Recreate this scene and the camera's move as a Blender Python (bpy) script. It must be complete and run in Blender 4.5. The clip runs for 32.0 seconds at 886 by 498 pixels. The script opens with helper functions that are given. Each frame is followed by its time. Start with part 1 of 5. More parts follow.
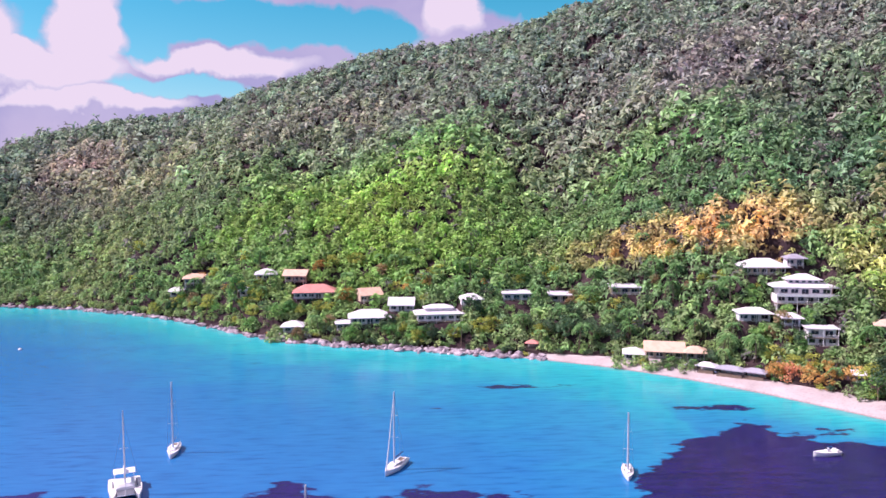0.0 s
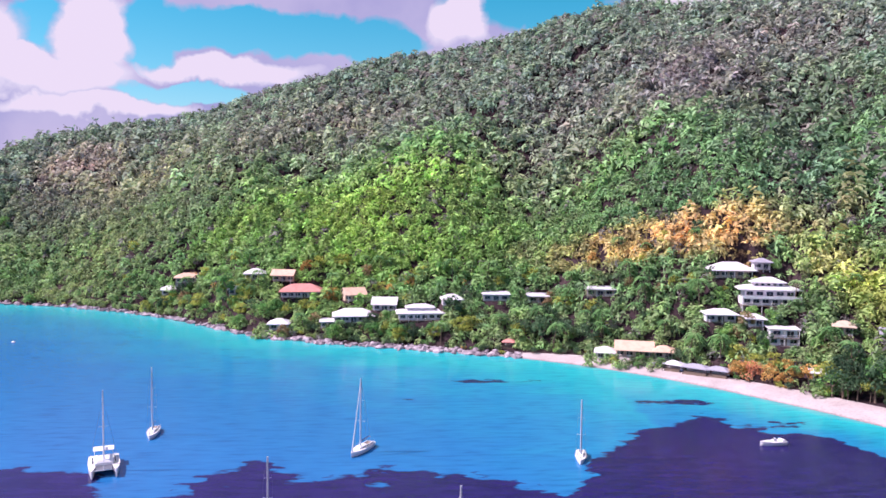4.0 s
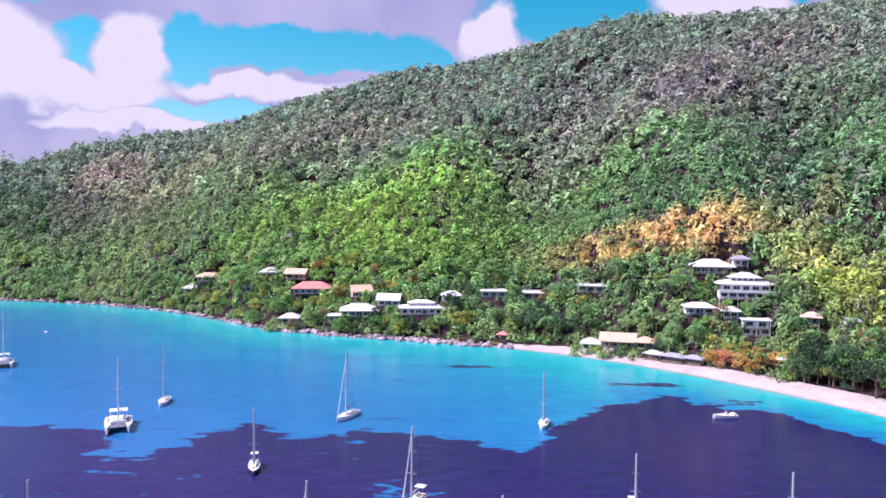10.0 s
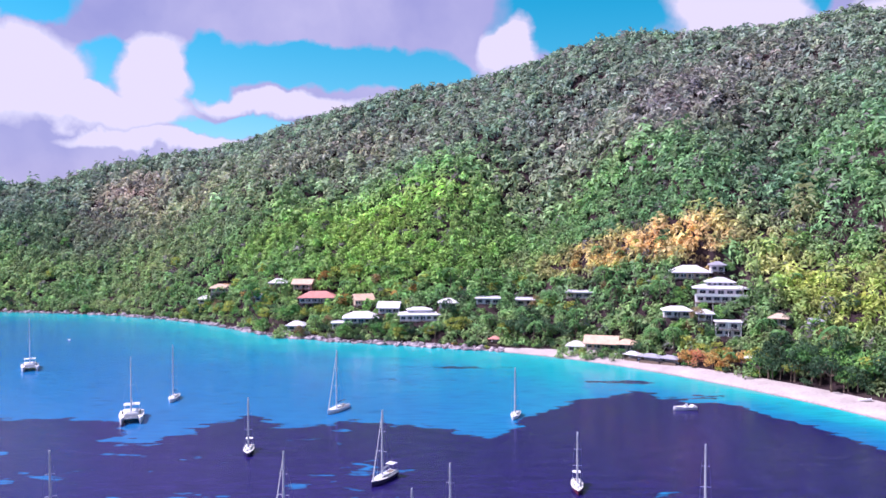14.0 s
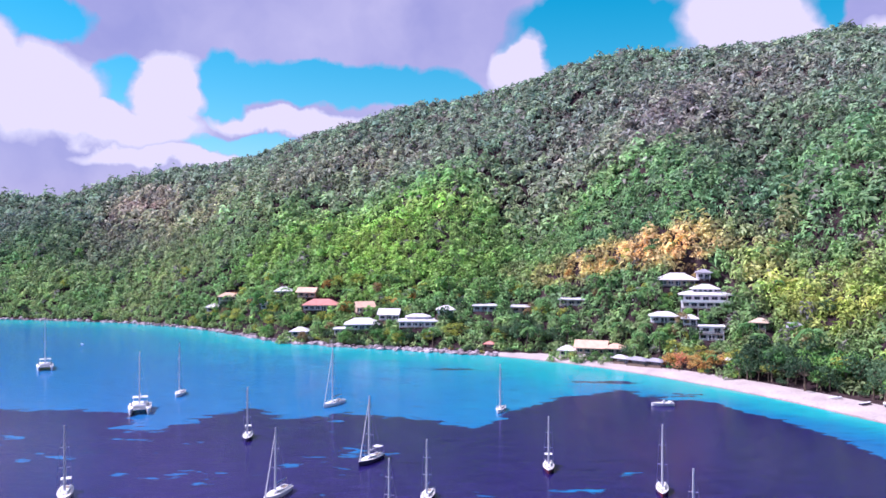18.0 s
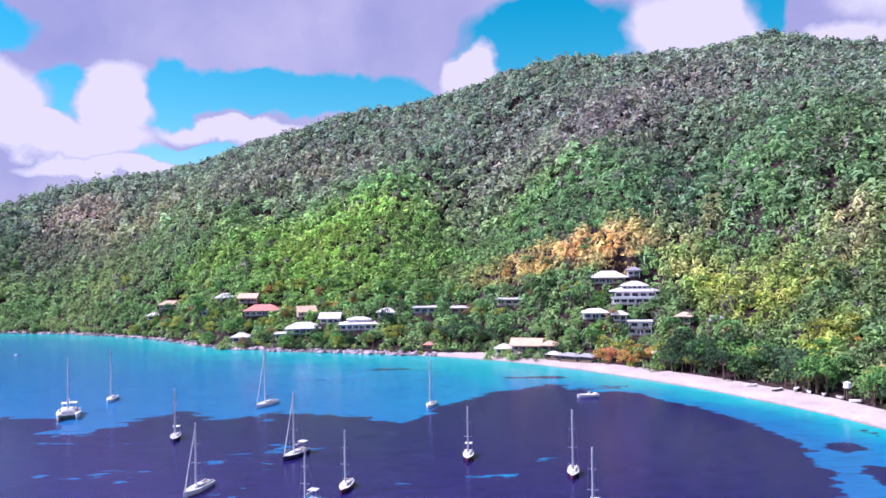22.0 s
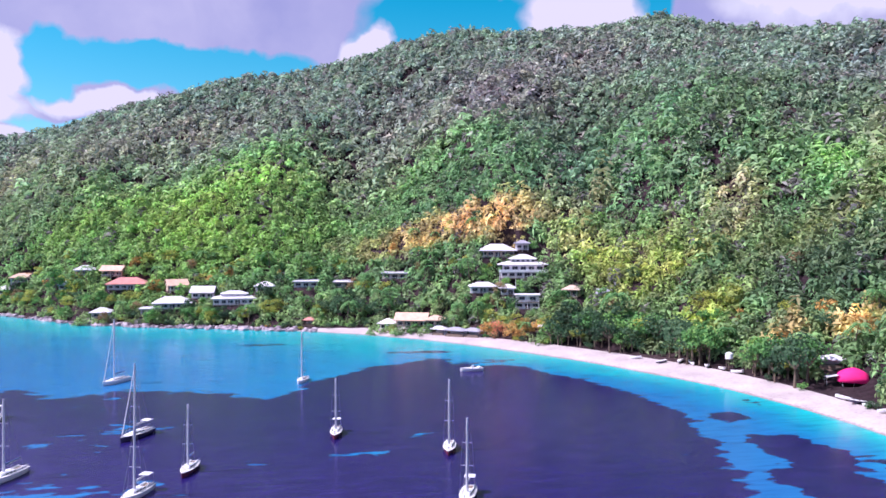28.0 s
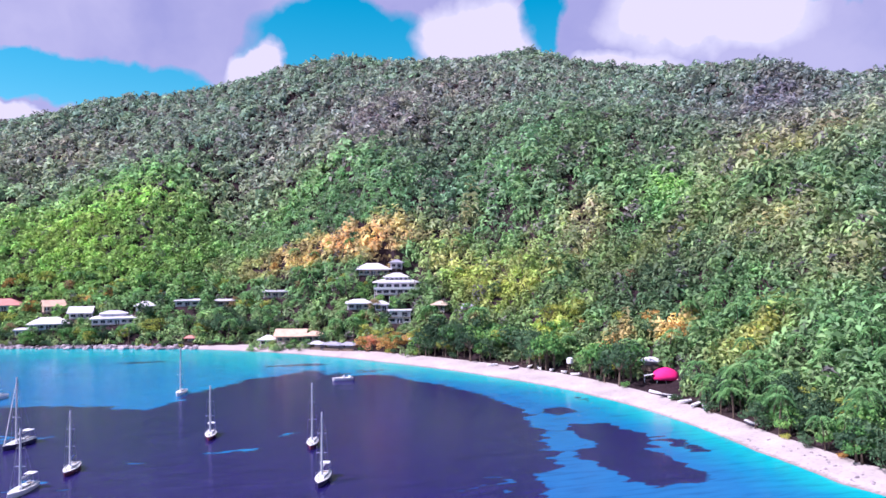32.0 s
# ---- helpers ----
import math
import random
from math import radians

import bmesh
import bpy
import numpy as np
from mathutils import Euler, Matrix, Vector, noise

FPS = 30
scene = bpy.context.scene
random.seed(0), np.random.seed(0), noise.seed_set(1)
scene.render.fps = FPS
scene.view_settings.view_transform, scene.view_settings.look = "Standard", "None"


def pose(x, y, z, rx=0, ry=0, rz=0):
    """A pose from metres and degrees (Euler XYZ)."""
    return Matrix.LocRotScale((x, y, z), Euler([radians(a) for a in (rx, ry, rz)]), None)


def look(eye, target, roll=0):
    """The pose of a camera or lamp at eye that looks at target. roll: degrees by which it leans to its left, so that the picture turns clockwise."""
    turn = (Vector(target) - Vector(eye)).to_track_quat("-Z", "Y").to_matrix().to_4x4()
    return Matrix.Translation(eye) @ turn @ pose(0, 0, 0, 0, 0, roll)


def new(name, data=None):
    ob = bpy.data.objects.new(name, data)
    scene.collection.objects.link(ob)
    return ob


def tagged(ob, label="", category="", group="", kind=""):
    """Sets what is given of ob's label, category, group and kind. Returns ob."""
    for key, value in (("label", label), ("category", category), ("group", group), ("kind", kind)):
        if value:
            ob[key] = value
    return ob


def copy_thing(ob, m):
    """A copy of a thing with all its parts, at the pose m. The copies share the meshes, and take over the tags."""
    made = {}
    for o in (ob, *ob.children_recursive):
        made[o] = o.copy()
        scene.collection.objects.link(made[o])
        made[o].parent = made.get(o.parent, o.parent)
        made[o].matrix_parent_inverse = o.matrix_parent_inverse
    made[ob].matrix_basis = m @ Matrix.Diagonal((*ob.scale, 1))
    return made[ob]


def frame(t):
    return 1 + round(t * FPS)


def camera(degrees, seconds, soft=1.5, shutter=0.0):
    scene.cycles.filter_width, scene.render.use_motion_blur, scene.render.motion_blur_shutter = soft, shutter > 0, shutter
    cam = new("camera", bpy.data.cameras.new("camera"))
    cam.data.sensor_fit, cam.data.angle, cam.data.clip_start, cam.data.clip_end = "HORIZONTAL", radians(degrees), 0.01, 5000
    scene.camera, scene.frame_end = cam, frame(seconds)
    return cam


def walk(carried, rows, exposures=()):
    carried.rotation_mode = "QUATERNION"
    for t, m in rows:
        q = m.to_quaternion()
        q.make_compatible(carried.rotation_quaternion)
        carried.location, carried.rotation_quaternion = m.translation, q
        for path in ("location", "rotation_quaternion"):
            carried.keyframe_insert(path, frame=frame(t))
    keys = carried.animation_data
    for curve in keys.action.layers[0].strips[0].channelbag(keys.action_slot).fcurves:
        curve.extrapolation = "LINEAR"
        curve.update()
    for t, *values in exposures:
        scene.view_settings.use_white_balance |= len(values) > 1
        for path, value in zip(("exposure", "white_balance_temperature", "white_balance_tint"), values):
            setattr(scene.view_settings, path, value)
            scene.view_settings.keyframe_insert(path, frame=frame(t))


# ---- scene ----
cam = camera(60.18, 32.0, soft=1.6)
PATH = [
    (0, (-26.13, 6.80, 66.60), (-18.72, 106.25, 59.19), -0.23),
    (0.5, (-24.98, 5.38, 65.96), (-17.03, 104.88, 59.94), -0.29),
    (1, (-24.06, 3.58, 65.45), (-15.54, 103.08, 60.20), -0.29),
    (1.5, (-23.30, 1.71, 65.00), (-14.45, 101.16, 59.44), -0.19),
    (2, (-22.33, 0.72, 64.77), (-13.48, 100.13, 58.47), -0.11),
    (2.5, (-21.16, 0.19, 64.48), (-12.69, 99.60, 57.66), 0.07),
    (4.5, (-16.94, -5.56, 63.19), (-10.63, 94.06, 57.20), 0.60),
    (5, (-15.88, -4.72, 62.72), (-10.88, 94.97, 56.55), 0.69),
    (5.5, (-14.87, -4.26, 62.01), (-10.76, 95.50, 56.60), 0.70),
    (6, (-13.86, -5.25, 61.32), (-10.32, 94.58, 56.62), 0.73),
    (6.5, (-12.90, -6.91, 60.78), (-10.17, 92.96, 56.37), 0.68),
    (7, (-12.13, -8.70, 60.03), (-9.99, 91.16, 55.37), 0.63),
    (7.5, (-11.48, -10.52, 59.11), (-9.52, 89.33, 53.91), 0.70),
    (8, (-10.43, -13.16, 58.54), (-8.07, 86.69, 53.60), 0.68),
    (8.5, (-9.04, -17.38, 57.95), (-6.33, 82.50, 53.83), 0.73),
    (9, (-7.53, -22.18, 57.21), (-4.85, 77.73, 53.89), 0.67),
    (9.5, (-6.05, -26.03, 57.53), (-3.27, 73.87, 54.04), 0.64),
    (10, (-4.53, -27.94, 57.14), (-1.35, 71.92, 52.96), 0.55),
    (10.5, (-3.24, -28.89, 56.36), (0.68, 70.92, 51.63), 0.54),
    (11, (-1.97, -30.56, 55.95), (2.51, 69.24, 51.48), 0.52),
    (11.5, (-0.35, -34.59, 56.41), (3.49, 65.28, 52.99), 0.42),
    (12, (1.43, -39.63, 56.83), (4.05, 60.29, 53.94), 0.32),
    (12.5, (3.00, -43.75, 56.82), (4.68, 56.21, 54.24), 0.22),
    (13, (4.14, -46.54, 56.56), (5.37, 53.42, 53.73), 0.13),
    (13.5, (5.49, -48.33, 56.42), (6.44, 51.62, 53.40), 0.02),
    (14, (7.30, -49.93, 56.19), (7.82, 50.04, 53.77), -0.10),
    (14.5, (8.38, -51.14, 55.59), (8.46, 48.84, 53.65), -0.19),
    (16.5, (11.70, -53.42, 53.22), (10.57, 46.55, 51.09), -0.21),
    (17, (12.58, -56.30, 52.74), (11.88, 43.69, 51.38), -0.09),
    (17.5, (13.38, -60.59, 52.34), (12.62, 39.40, 51.92), -0.03),
    (18, (14.04, -64.86, 51.97), (13.14, 35.13, 51.82), 0.04),
    (18.5, (14.88, -68.84, 51.66), (13.58, 31.16, 51.39), -0.08),
    (19, (15.82, -71.78, 51.52), (14.57, 28.21, 51.04), -0.24),
    (19.5, (16.76, -73.75, 51.33), (16.63, 26.25, 51.16), -0.48),
    (20, (18.07, -75.19, 50.94), (19.08, 24.80, 51.99), -0.70),
    (20.5, (19.60, -75.93, 50.46), (21.79, 24.02, 52.39), -0.95),
    (21, (20.99, -75.12, 50.17), (24.06, 24.82, 51.90), -1.03),
    (21.5, (22.13, -73.11, 49.80), (26.22, 26.80, 50.79), -0.99),
    (22, (22.83, -70.69, 49.26), (27.73, 29.19, 50.05), -0.94),
    (22.5, (23.80, -68.04, 48.65), (29.51, 31.79, 49.87), -0.97),
    (23, (24.79, -65.36, 47.73), (31.00, 34.42, 49.72), -1.04),
    (23.5, (25.77, -62.77, 47.16), (32.48, 36.97, 49.71), -1.01),
    (24, (26.41, -60.23, 46.78), (33.96, 39.46, 49.17), -0.92),
    (24.5, (27.06, -58.26, 46.40), (35.07, 41.40, 48.29), -0.77),
    (26.5, (29.48, -51.88, 44.38), (41.86, 47.35, 45.11), -0.37),
    (27, (29.80, -52.05, 44.12), (43.63, 46.99, 43.76), -0.27),
    (27.5, (29.72, -52.91, 43.71), (45.61, 45.82, 42.65), -0.17),
    (28, (29.62, -53.48, 42.95), (48.03, 44.80, 41.56), -0.05),
    (28.5, (29.76, -53.79, 42.31), (50.49, 44.03, 41.00), 0.14),
    (29, (29.50, -55.34, 41.66), (52.36, 42.01, 40.89), 0.29),
    (29.5, (29.41, -57.64, 41.45), (53.93, 39.30, 40.35), 0.39),
    (30, (29.71, -60.63, 41.44), (55.62, 35.96, 40.40), 0.40),
    (30.5, (30.07, -64.22, 41.77), (57.50, 31.94, 41.16), 0.32),
    (31, (30.87, -68.56, 42.51), (59.95, 27.11, 42.17), 0.08),
    (31.5, (31.43, -73.69, 43.17), (61.84, 21.57, 43.62), -0.06),
    (32, (31.41, -79.36, 43.51), (63.42, 15.37, 44.49), -0.27),
]
walk(cam, [(t, look(eye, target, roll)) for t, eye, target, roll in PATH], exposures=[(0, 0.44, 6250, 38), (5, 0.49, 6050, 34), (9, 0.51, 5900, 32), (18, 0.51, 5650, 32), (32, 0.53, 5650, 31)])

# ---- sky and sun ----
SUN_EL, SUN_AZ = radians(48), radians(-88)  # azimuth from +y towards +x
world = bpy.data.worlds.new("sky")
scene.world = world
world.use_nodes = True


def wire_world():
    nt = world.node_tree
    nt.nodes.clear()
    out, bg = nt.nodes.new("ShaderNodeOutputWorld"), nt.nodes.new("ShaderNodeBackground")
    sky = nt.nodes.new("ShaderNodeTexSky")
    sky.sky_type, sky.sun_disc = "NISHITA", False
    sky.sun_elevation, sky.sun_rotation = SUN_EL, SUN_AZ
    sky.air_density, sky.dust_density, sky.ozone_density = 1.0, 0.4, 1.0
    hue = nt.nodes.new("ShaderNodeHueSaturation")
    hue.inputs["Hue"].default_value, hue.inputs["Saturation"].default_value, hue.inputs["Value"].default_value = 0.454, 1.65, 1.06
    nt.links.new(sky.outputs[0], hue.inputs["Color"])
    coord = nt.nodes.new("ShaderNodeTexCoord")
    rough = nt.nodes.new("ShaderNodeTexNoise")
    rough.inputs["Scale"].default_value, rough.inputs["Detail"].default_value = 13.0, 8.0
    nt.links.new(coord.outputs["Generated"], rough.inputs["Vector"])
    drift = nt.nodes.new("ShaderNodeMixRGB")
    drift.blend_type, drift.inputs["Fac"].default_value = "LINEAR_LIGHT", 0.042
    nt.links.new(coord.outputs["Generated"], drift.inputs[1])
    nt.links.new(rough.outputs["Color"], drift.inputs[2])
    def math_node(kind, a, b=None, c=None):
        n = nt.nodes.new("ShaderNodeMath")
        n.operation = kind
        for k, v in enumerate((a, b, c)):
            if v is None:
                continue
            if isinstance(v, (int, float)):
                n.inputs[k].default_value = v
            else:
                nt.links.new(v, n.inputs[k])
        return n.outputs[0]

    def spot(az, el, w, h, soft=0.62):
        """A ragged oval of sky: azimuth and elevation of its middle, half width and height, in degrees."""
        a, e = radians(az), radians(el)
        ahead = Vector((math.sin(a) * math.cos(e), math.cos(a) * math.cos(e), math.sin(e)))
        side = Vector((math.cos(a), -math.sin(a), 0))
        terms = []
        for axis, size in ((side, w), (side.cross(ahead), h)):
            dot = nt.nodes.new("ShaderNodeVectorMath")
            dot.operation = "DOT_PRODUCT"
            nt.links.new(drift.outputs[0], dot.inputs[0])
            dot.inputs[1].default_value = axis / math.sin(radians(size))
            terms.append(math_node("POWER", math_node("ABSOLUTE", dot.outputs["Value"]), 2.0))
        fall = nt.nodes.new("ShaderNodeMapRange")
        fall.inputs["From Min"].default_value, fall.inputs["From Max"].default_value = 1.3, soft
        nt.links.new(math_node("ADD", *terms), fall.inputs["Value"])
        front = nt.nodes.new("ShaderNodeVectorMath")
        front.operation = "DOT_PRODUCT"
        front.inputs[1].default_value = ahead
        nt.links.new(coord.outputs["Generated"], front.inputs[0])
        return math_node("MULTIPLY", fall.outputs[0], math_node("GREATER_THAN", front.outputs["Value"], 0.3))

    def merged(rows, soft=0.62):
        total = None
        for row in rows:
            s = spot(*row, soft)
            total = s if total is None else math_node("MAXIMUM", total, s)
        return total

    # gaps of blue between the clouds, and the bright heads of cumulus
    gaps = merged([(-8.3, 12.0, 9.8, 1.5), (-16.6, 11.4, 2.2, 2.3), (-1.0, 11.2, 4.5, 1.2), (-14.5, 7.5, 4.6, 0.7), (-23.6, 11.6, 1.7, 1.7), (10.8, 15.8, 6.4, 2.9), (13.5, 13.2, 3.6, 1.8), (26.2, 16.6, 1.7, 1.9), (-29, 15, 4, 1.6),
                   (44, 20, 6, 3), (-46, 14, 8, 4), (20, 32, 14, 6), (-70, 26, 12, 8), (90, 20, 14, 7), (140, 30, 20, 10), (-130, 28, 24, 12), (180, 14, 20, 6), (0, 60, 24, 16), (-40, 45, 18, 10)], 0.8)
    heads = merged([(-20.2, 11.2, 2.4, 2.7), (-28.5, 10.2, 4.2, 3.0), (-33, 12, 3.5, 3.5), (-11.4, 9.2, 6.0, 0.95), (-23.5, 8.5, 6.0, 1.5), (-20.0, 6.4, 6.0, 0.7), (5.4, 13.4, 2.1, 2.3), (21.3, 15.2, 4.2, 3.8), (32, 12.5, 4.5, 2.2), (38, 17, 7, 3), (-55, 9, 9, 5), (70, 14, 10, 6), (120, 16, 16, 8), (-110, 18, 16, 9)], 0.75)
    shade = nt.nodes.new("ShaderNodeTexNoise")
    shade.inputs["Scale"].default_value, shade.inputs["Detail"].default_value = 5.0, 5.0
    nt.links.new(drift.outputs[0], shade.inputs["Vector"])
    tone = nt.nodes.new("ShaderNodeValToRGB")
    tone.color_ramp.elements[0].position, tone.color_ramp.elements[0].color = 0.34, (3.0, 2.9, 4.7, 1)
    tone.color_ramp.elements[1].position, tone.color_ramp.elements[1].color = 0.64, (4.6, 4.3, 5.5, 1)
    nt.links.new(shade.outputs["Fac"], tone.inputs["Fac"])
    bright = nt.nodes.new("ShaderNodeMixRGB")
    nt.links.new(heads, bright.inputs["Fac"])
    nt.links.new(tone.outputs[0], bright.inputs[1])
    bright.inputs[2].default_value = (6.5, 6.2, 6.5, 1)
    cover = math_node("MAXIMUM", math_node("MULTIPLY", math_node("SUBTRACT", 1.0, gaps), 0.93), heads)
    mix = nt.nodes.new("ShaderNodeMixRGB")
    nt.links.new(cover, mix.inputs["Fac"])
    nt.links.new(hue.outputs[0], mix.inputs[1])
    nt.links.new(bright.outputs[0], mix.inputs[2])
    bg.inputs["Strength"].default_value = 0.088
    nt.links.new(mix.outputs[0], bg.inputs["Color"])
    nt.links.new(bg.outputs[0], out.inputs["Surface"])


wire_world()
sun = new("sun", bpy.data.lights.new("sun", "SUN"))
sun.data.energy, sun.data.angle, sun.data.color = 5.3, radians(0.6), (1.0, 0.94, 0.86)
sun.matrix_world = look((math.sin(SUN_AZ) * math.cos(SUN_EL) * 500, math.cos(SUN_AZ) * math.cos(SUN_EL) * 500, math.sin(SUN_EL) * 500), (0, 0, 0))


# ---- materials ----
def material(name, rough=0.7, metal=0.0, spec=0.4):
    m = bpy.data.materials.new(name)
    m.use_nodes = True
    b = m.node_tree.nodes["Principled BSDF"]
    b.inputs["Roughness"].default_value, b.inputs["Metallic"].default_value = rough, metal
    b.inputs["Specular IOR Level"].default_value = spec
    return m, m.node_tree, b


def noise_node(nt, scale, detail=4.0, vector=None):
    n = nt.nodes.new("ShaderNodeTexNoise")
    n.inputs["Scale"].default_value, n.inputs["Detail"].default_value = scale, detail
    if vector is None:
        vector = nt.nodes.new("ShaderNodeTexCoord").outputs["Object"]
    nt.links.new(vector, n.inputs["Vector"])
    return n


def ramp_node(nt, source, stops):
    r = nt.nodes.new("ShaderNodeValToRGB")
    els = r.color_ramp.elements
    while len(els) < len(stops):
        els.new(0.5)
    for el, (p, c) in zip(els, stops):
        el.position, el.color = p, (*c, 1)
    nt.links.new(source, r.inputs["Fac"])
    return r


def mix_node(nt, fac, a, b, mode="MIX"):
    m = nt.nodes.new("ShaderNodeMixRGB")
    m.blend_type = mode
    for slot, v in ((0, fac), (1, a), (2, b)):
        if isinstance(v, (int, float)):
            m.inputs[slot].default_value = v
        elif isinstance(v, tuple):
            m.inputs[slot].default_value = (*v, 1)
        else:
            nt.links.new(v, m.inputs[slot])
    return m


def bump_node(nt, b, height, strength, distance):
    n = nt.nodes.new("ShaderNodeBump")
    n.inputs["Strength"].default_value, n.inputs["Distance"].default_value = strength, distance
    nt.links.new(height, n.inputs["Height"])
    nt.links.new(n.outputs[0], b.inputs["Normal"])


def worn(name, color, rough=0.7, metal=0.0, scale=0.6, dirt=(0.5, 0.45, 0.42), amount=0.35, bump=0.02, spec=0.4):
    """A painted or plain surface with stains at a large and a fine scale."""
    m, nt, b = material(name, rough, metal, spec)
    big, fine = noise_node(nt, scale, 5), noise_node(nt, scale * 14, 3)
    stain = ramp_node(nt, big.outputs["Fac"], [(0.42, (0, 0, 0)), (0.72, (1, 1, 1))])
    spot = mix_node(nt, 0.5, stain.outputs[0], fine.outputs["Fac"], "MULTIPLY")
    k = nt.nodes.new("ShaderNodeMath")
    k.operation, k.inputs[1].default_value = "MULTIPLY", amount
    nt.links.new(spot.outputs[0], k.inputs[0])
    dark = tuple(c * d for c, d in zip(color, dirt))
    nt.links.new(mix_node(nt, k.outputs[0], color, dark).outputs[0], b.inputs["Base Color"])
    if bump:
        bump_node(nt, b, fine.outputs["Fac"], 0.5, bump)
    return m


def leaf_material(name, stops, seed=0.0, scale=0.12, gloss=0.18, tint=False):
    """Leaves: colour by patches of growth, leaf by leaf, and a little light through the blade."""
    m, nt, b = material(name, 0.68, 0.0, gloss)
    where = nt.nodes.new("ShaderNodeNewGeometry")
    info = nt.nodes.new("ShaderNodeObjectInfo")
    patch = noise_node(nt, scale, 3, where.outputs["Position"])
    add = nt.nodes.new("ShaderNodeMath")
    add.operation = "MULTIPLY_ADD"
    add.inputs[1].default_value = 0.38
    nt.links.new(where.outputs["Random Per Island"], add.inputs[0])
    nt.links.new(patch.outputs["Fac"], add.inputs[2])
    sub = nt.nodes.new("ShaderNodeMath")
    sub.operation = "MULTIPLY_ADD"
    sub.inputs[1].default_value = 0.30
    nt.links.new(info.outputs["Random"], sub.inputs[0])
    nt.links.new(add.outputs[0], sub.inputs[2])
    off = nt.nodes.new("ShaderNodeMath")
    off.operation, off.inputs[1].default_value = "SUBTRACT", 0.34 - seed
    nt.links.new(sub.outputs[0], off.inputs[0])
    ramp = ramp_node(nt, off.outputs[0], stops)
    color = ramp.outputs[0]
    if tint:
        att = nt.nodes.new("ShaderNodeAttribute")
        att.attribute_name = "growth"
        scaled = nt.nodes.new("ShaderNodeMixRGB")
        scaled.blend_type, scaled.inputs[0].default_value = "MULTIPLY", 1.0
        nt.links.new(color, scaled.inputs[1])
        nt.links.new(att.outputs["Color"], scaled.inputs[2])
        color = scaled.outputs[0]
    nt.links.new(color, b.inputs["Base Color"])
    thin = nt.nodes.new("ShaderNodeBsdfTranslucent")
    nt.links.new(color, thin.inputs["Color"])
    both = nt.nodes.new("ShaderNodeMixShader")
    both.inputs[0].default_value = 0.30
    nt.links.new(b.outputs[0], both.inputs[1])
    nt.links.new(thin.outputs[0], both.inputs[2])
    nt.links.new(both.outputs[0], nt.nodes["Material Output"].inputs["Surface"])
    return m


def ground_material():
    m, nt, b = material("shaded_forest_soil", 0.95, 0, 0.1)
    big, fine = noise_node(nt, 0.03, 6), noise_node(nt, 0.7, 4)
    # brown soil darkened so its colour carries the deep shade between crowns
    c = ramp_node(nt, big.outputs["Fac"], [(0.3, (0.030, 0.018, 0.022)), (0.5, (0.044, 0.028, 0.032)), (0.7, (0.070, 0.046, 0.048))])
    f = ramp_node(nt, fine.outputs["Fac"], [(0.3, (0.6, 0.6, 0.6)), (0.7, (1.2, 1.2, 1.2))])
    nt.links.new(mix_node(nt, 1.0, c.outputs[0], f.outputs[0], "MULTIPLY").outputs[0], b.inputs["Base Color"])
    bump_node(nt, b, fine.outputs["Fac"], 0.8, 0.4)
    return m


def sand_material():
    m, nt, b = material("coral_sand", 0.9, 0, 0.15)
    big, fine, tiny = noise_node(nt, 0.12, 5), noise_node(nt, 1.1, 5), noise_node(nt, 9, 3)
    c = ramp_node(nt, big.outputs["Fac"], [(0.3, (0.40, 0.335, 0.325)), (0.7, (0.53, 0.46, 0.45))])
    f = ramp_node(nt, fine.outputs["Fac"], [(0.30, (0.84, 0.82, 0.83)), (0.5, (1, 1, 1))])
    nt.links.new(mix_node(nt, 1.0, c.outputs[0], f.outputs[0], "MULTIPLY").outputs[0], b.inputs["Base Color"])
    where = nt.nodes.new("ShaderNodeSeparateXYZ")
    nt.links.new(nt.nodes.new("ShaderNodeNewGeometry").outputs["Position"], where.inputs[0])
    wobble = nt.nodes.new("ShaderNodeMath")
    wobble.operation, wobble.inputs[1].default_value = "MULTIPLY_ADD", 0.5
    nt.links.new(fine.outputs["Fac"], wobble.inputs[0])
    nt.links.new(where.outputs["Z"], wobble.inputs[2])
    wet = ramp_node(nt, wobble.outputs[0], [(0.30, (0.62, 0.58, 0.58)), (0.52, (1, 1, 1))])
    dry = b.inputs["Base Color"].links[0].from_socket
    nt.links.new(mix_node(nt, 1.0, dry, wet.outputs[0], "MULTIPLY").outputs[0], b.inputs["Base Color"])
    bump_node(nt, b, mix_node(nt, 0.4, fine.outputs["Fac"], tiny.outputs["Fac"]).outputs[0], 0.6, 0.12)
    return m


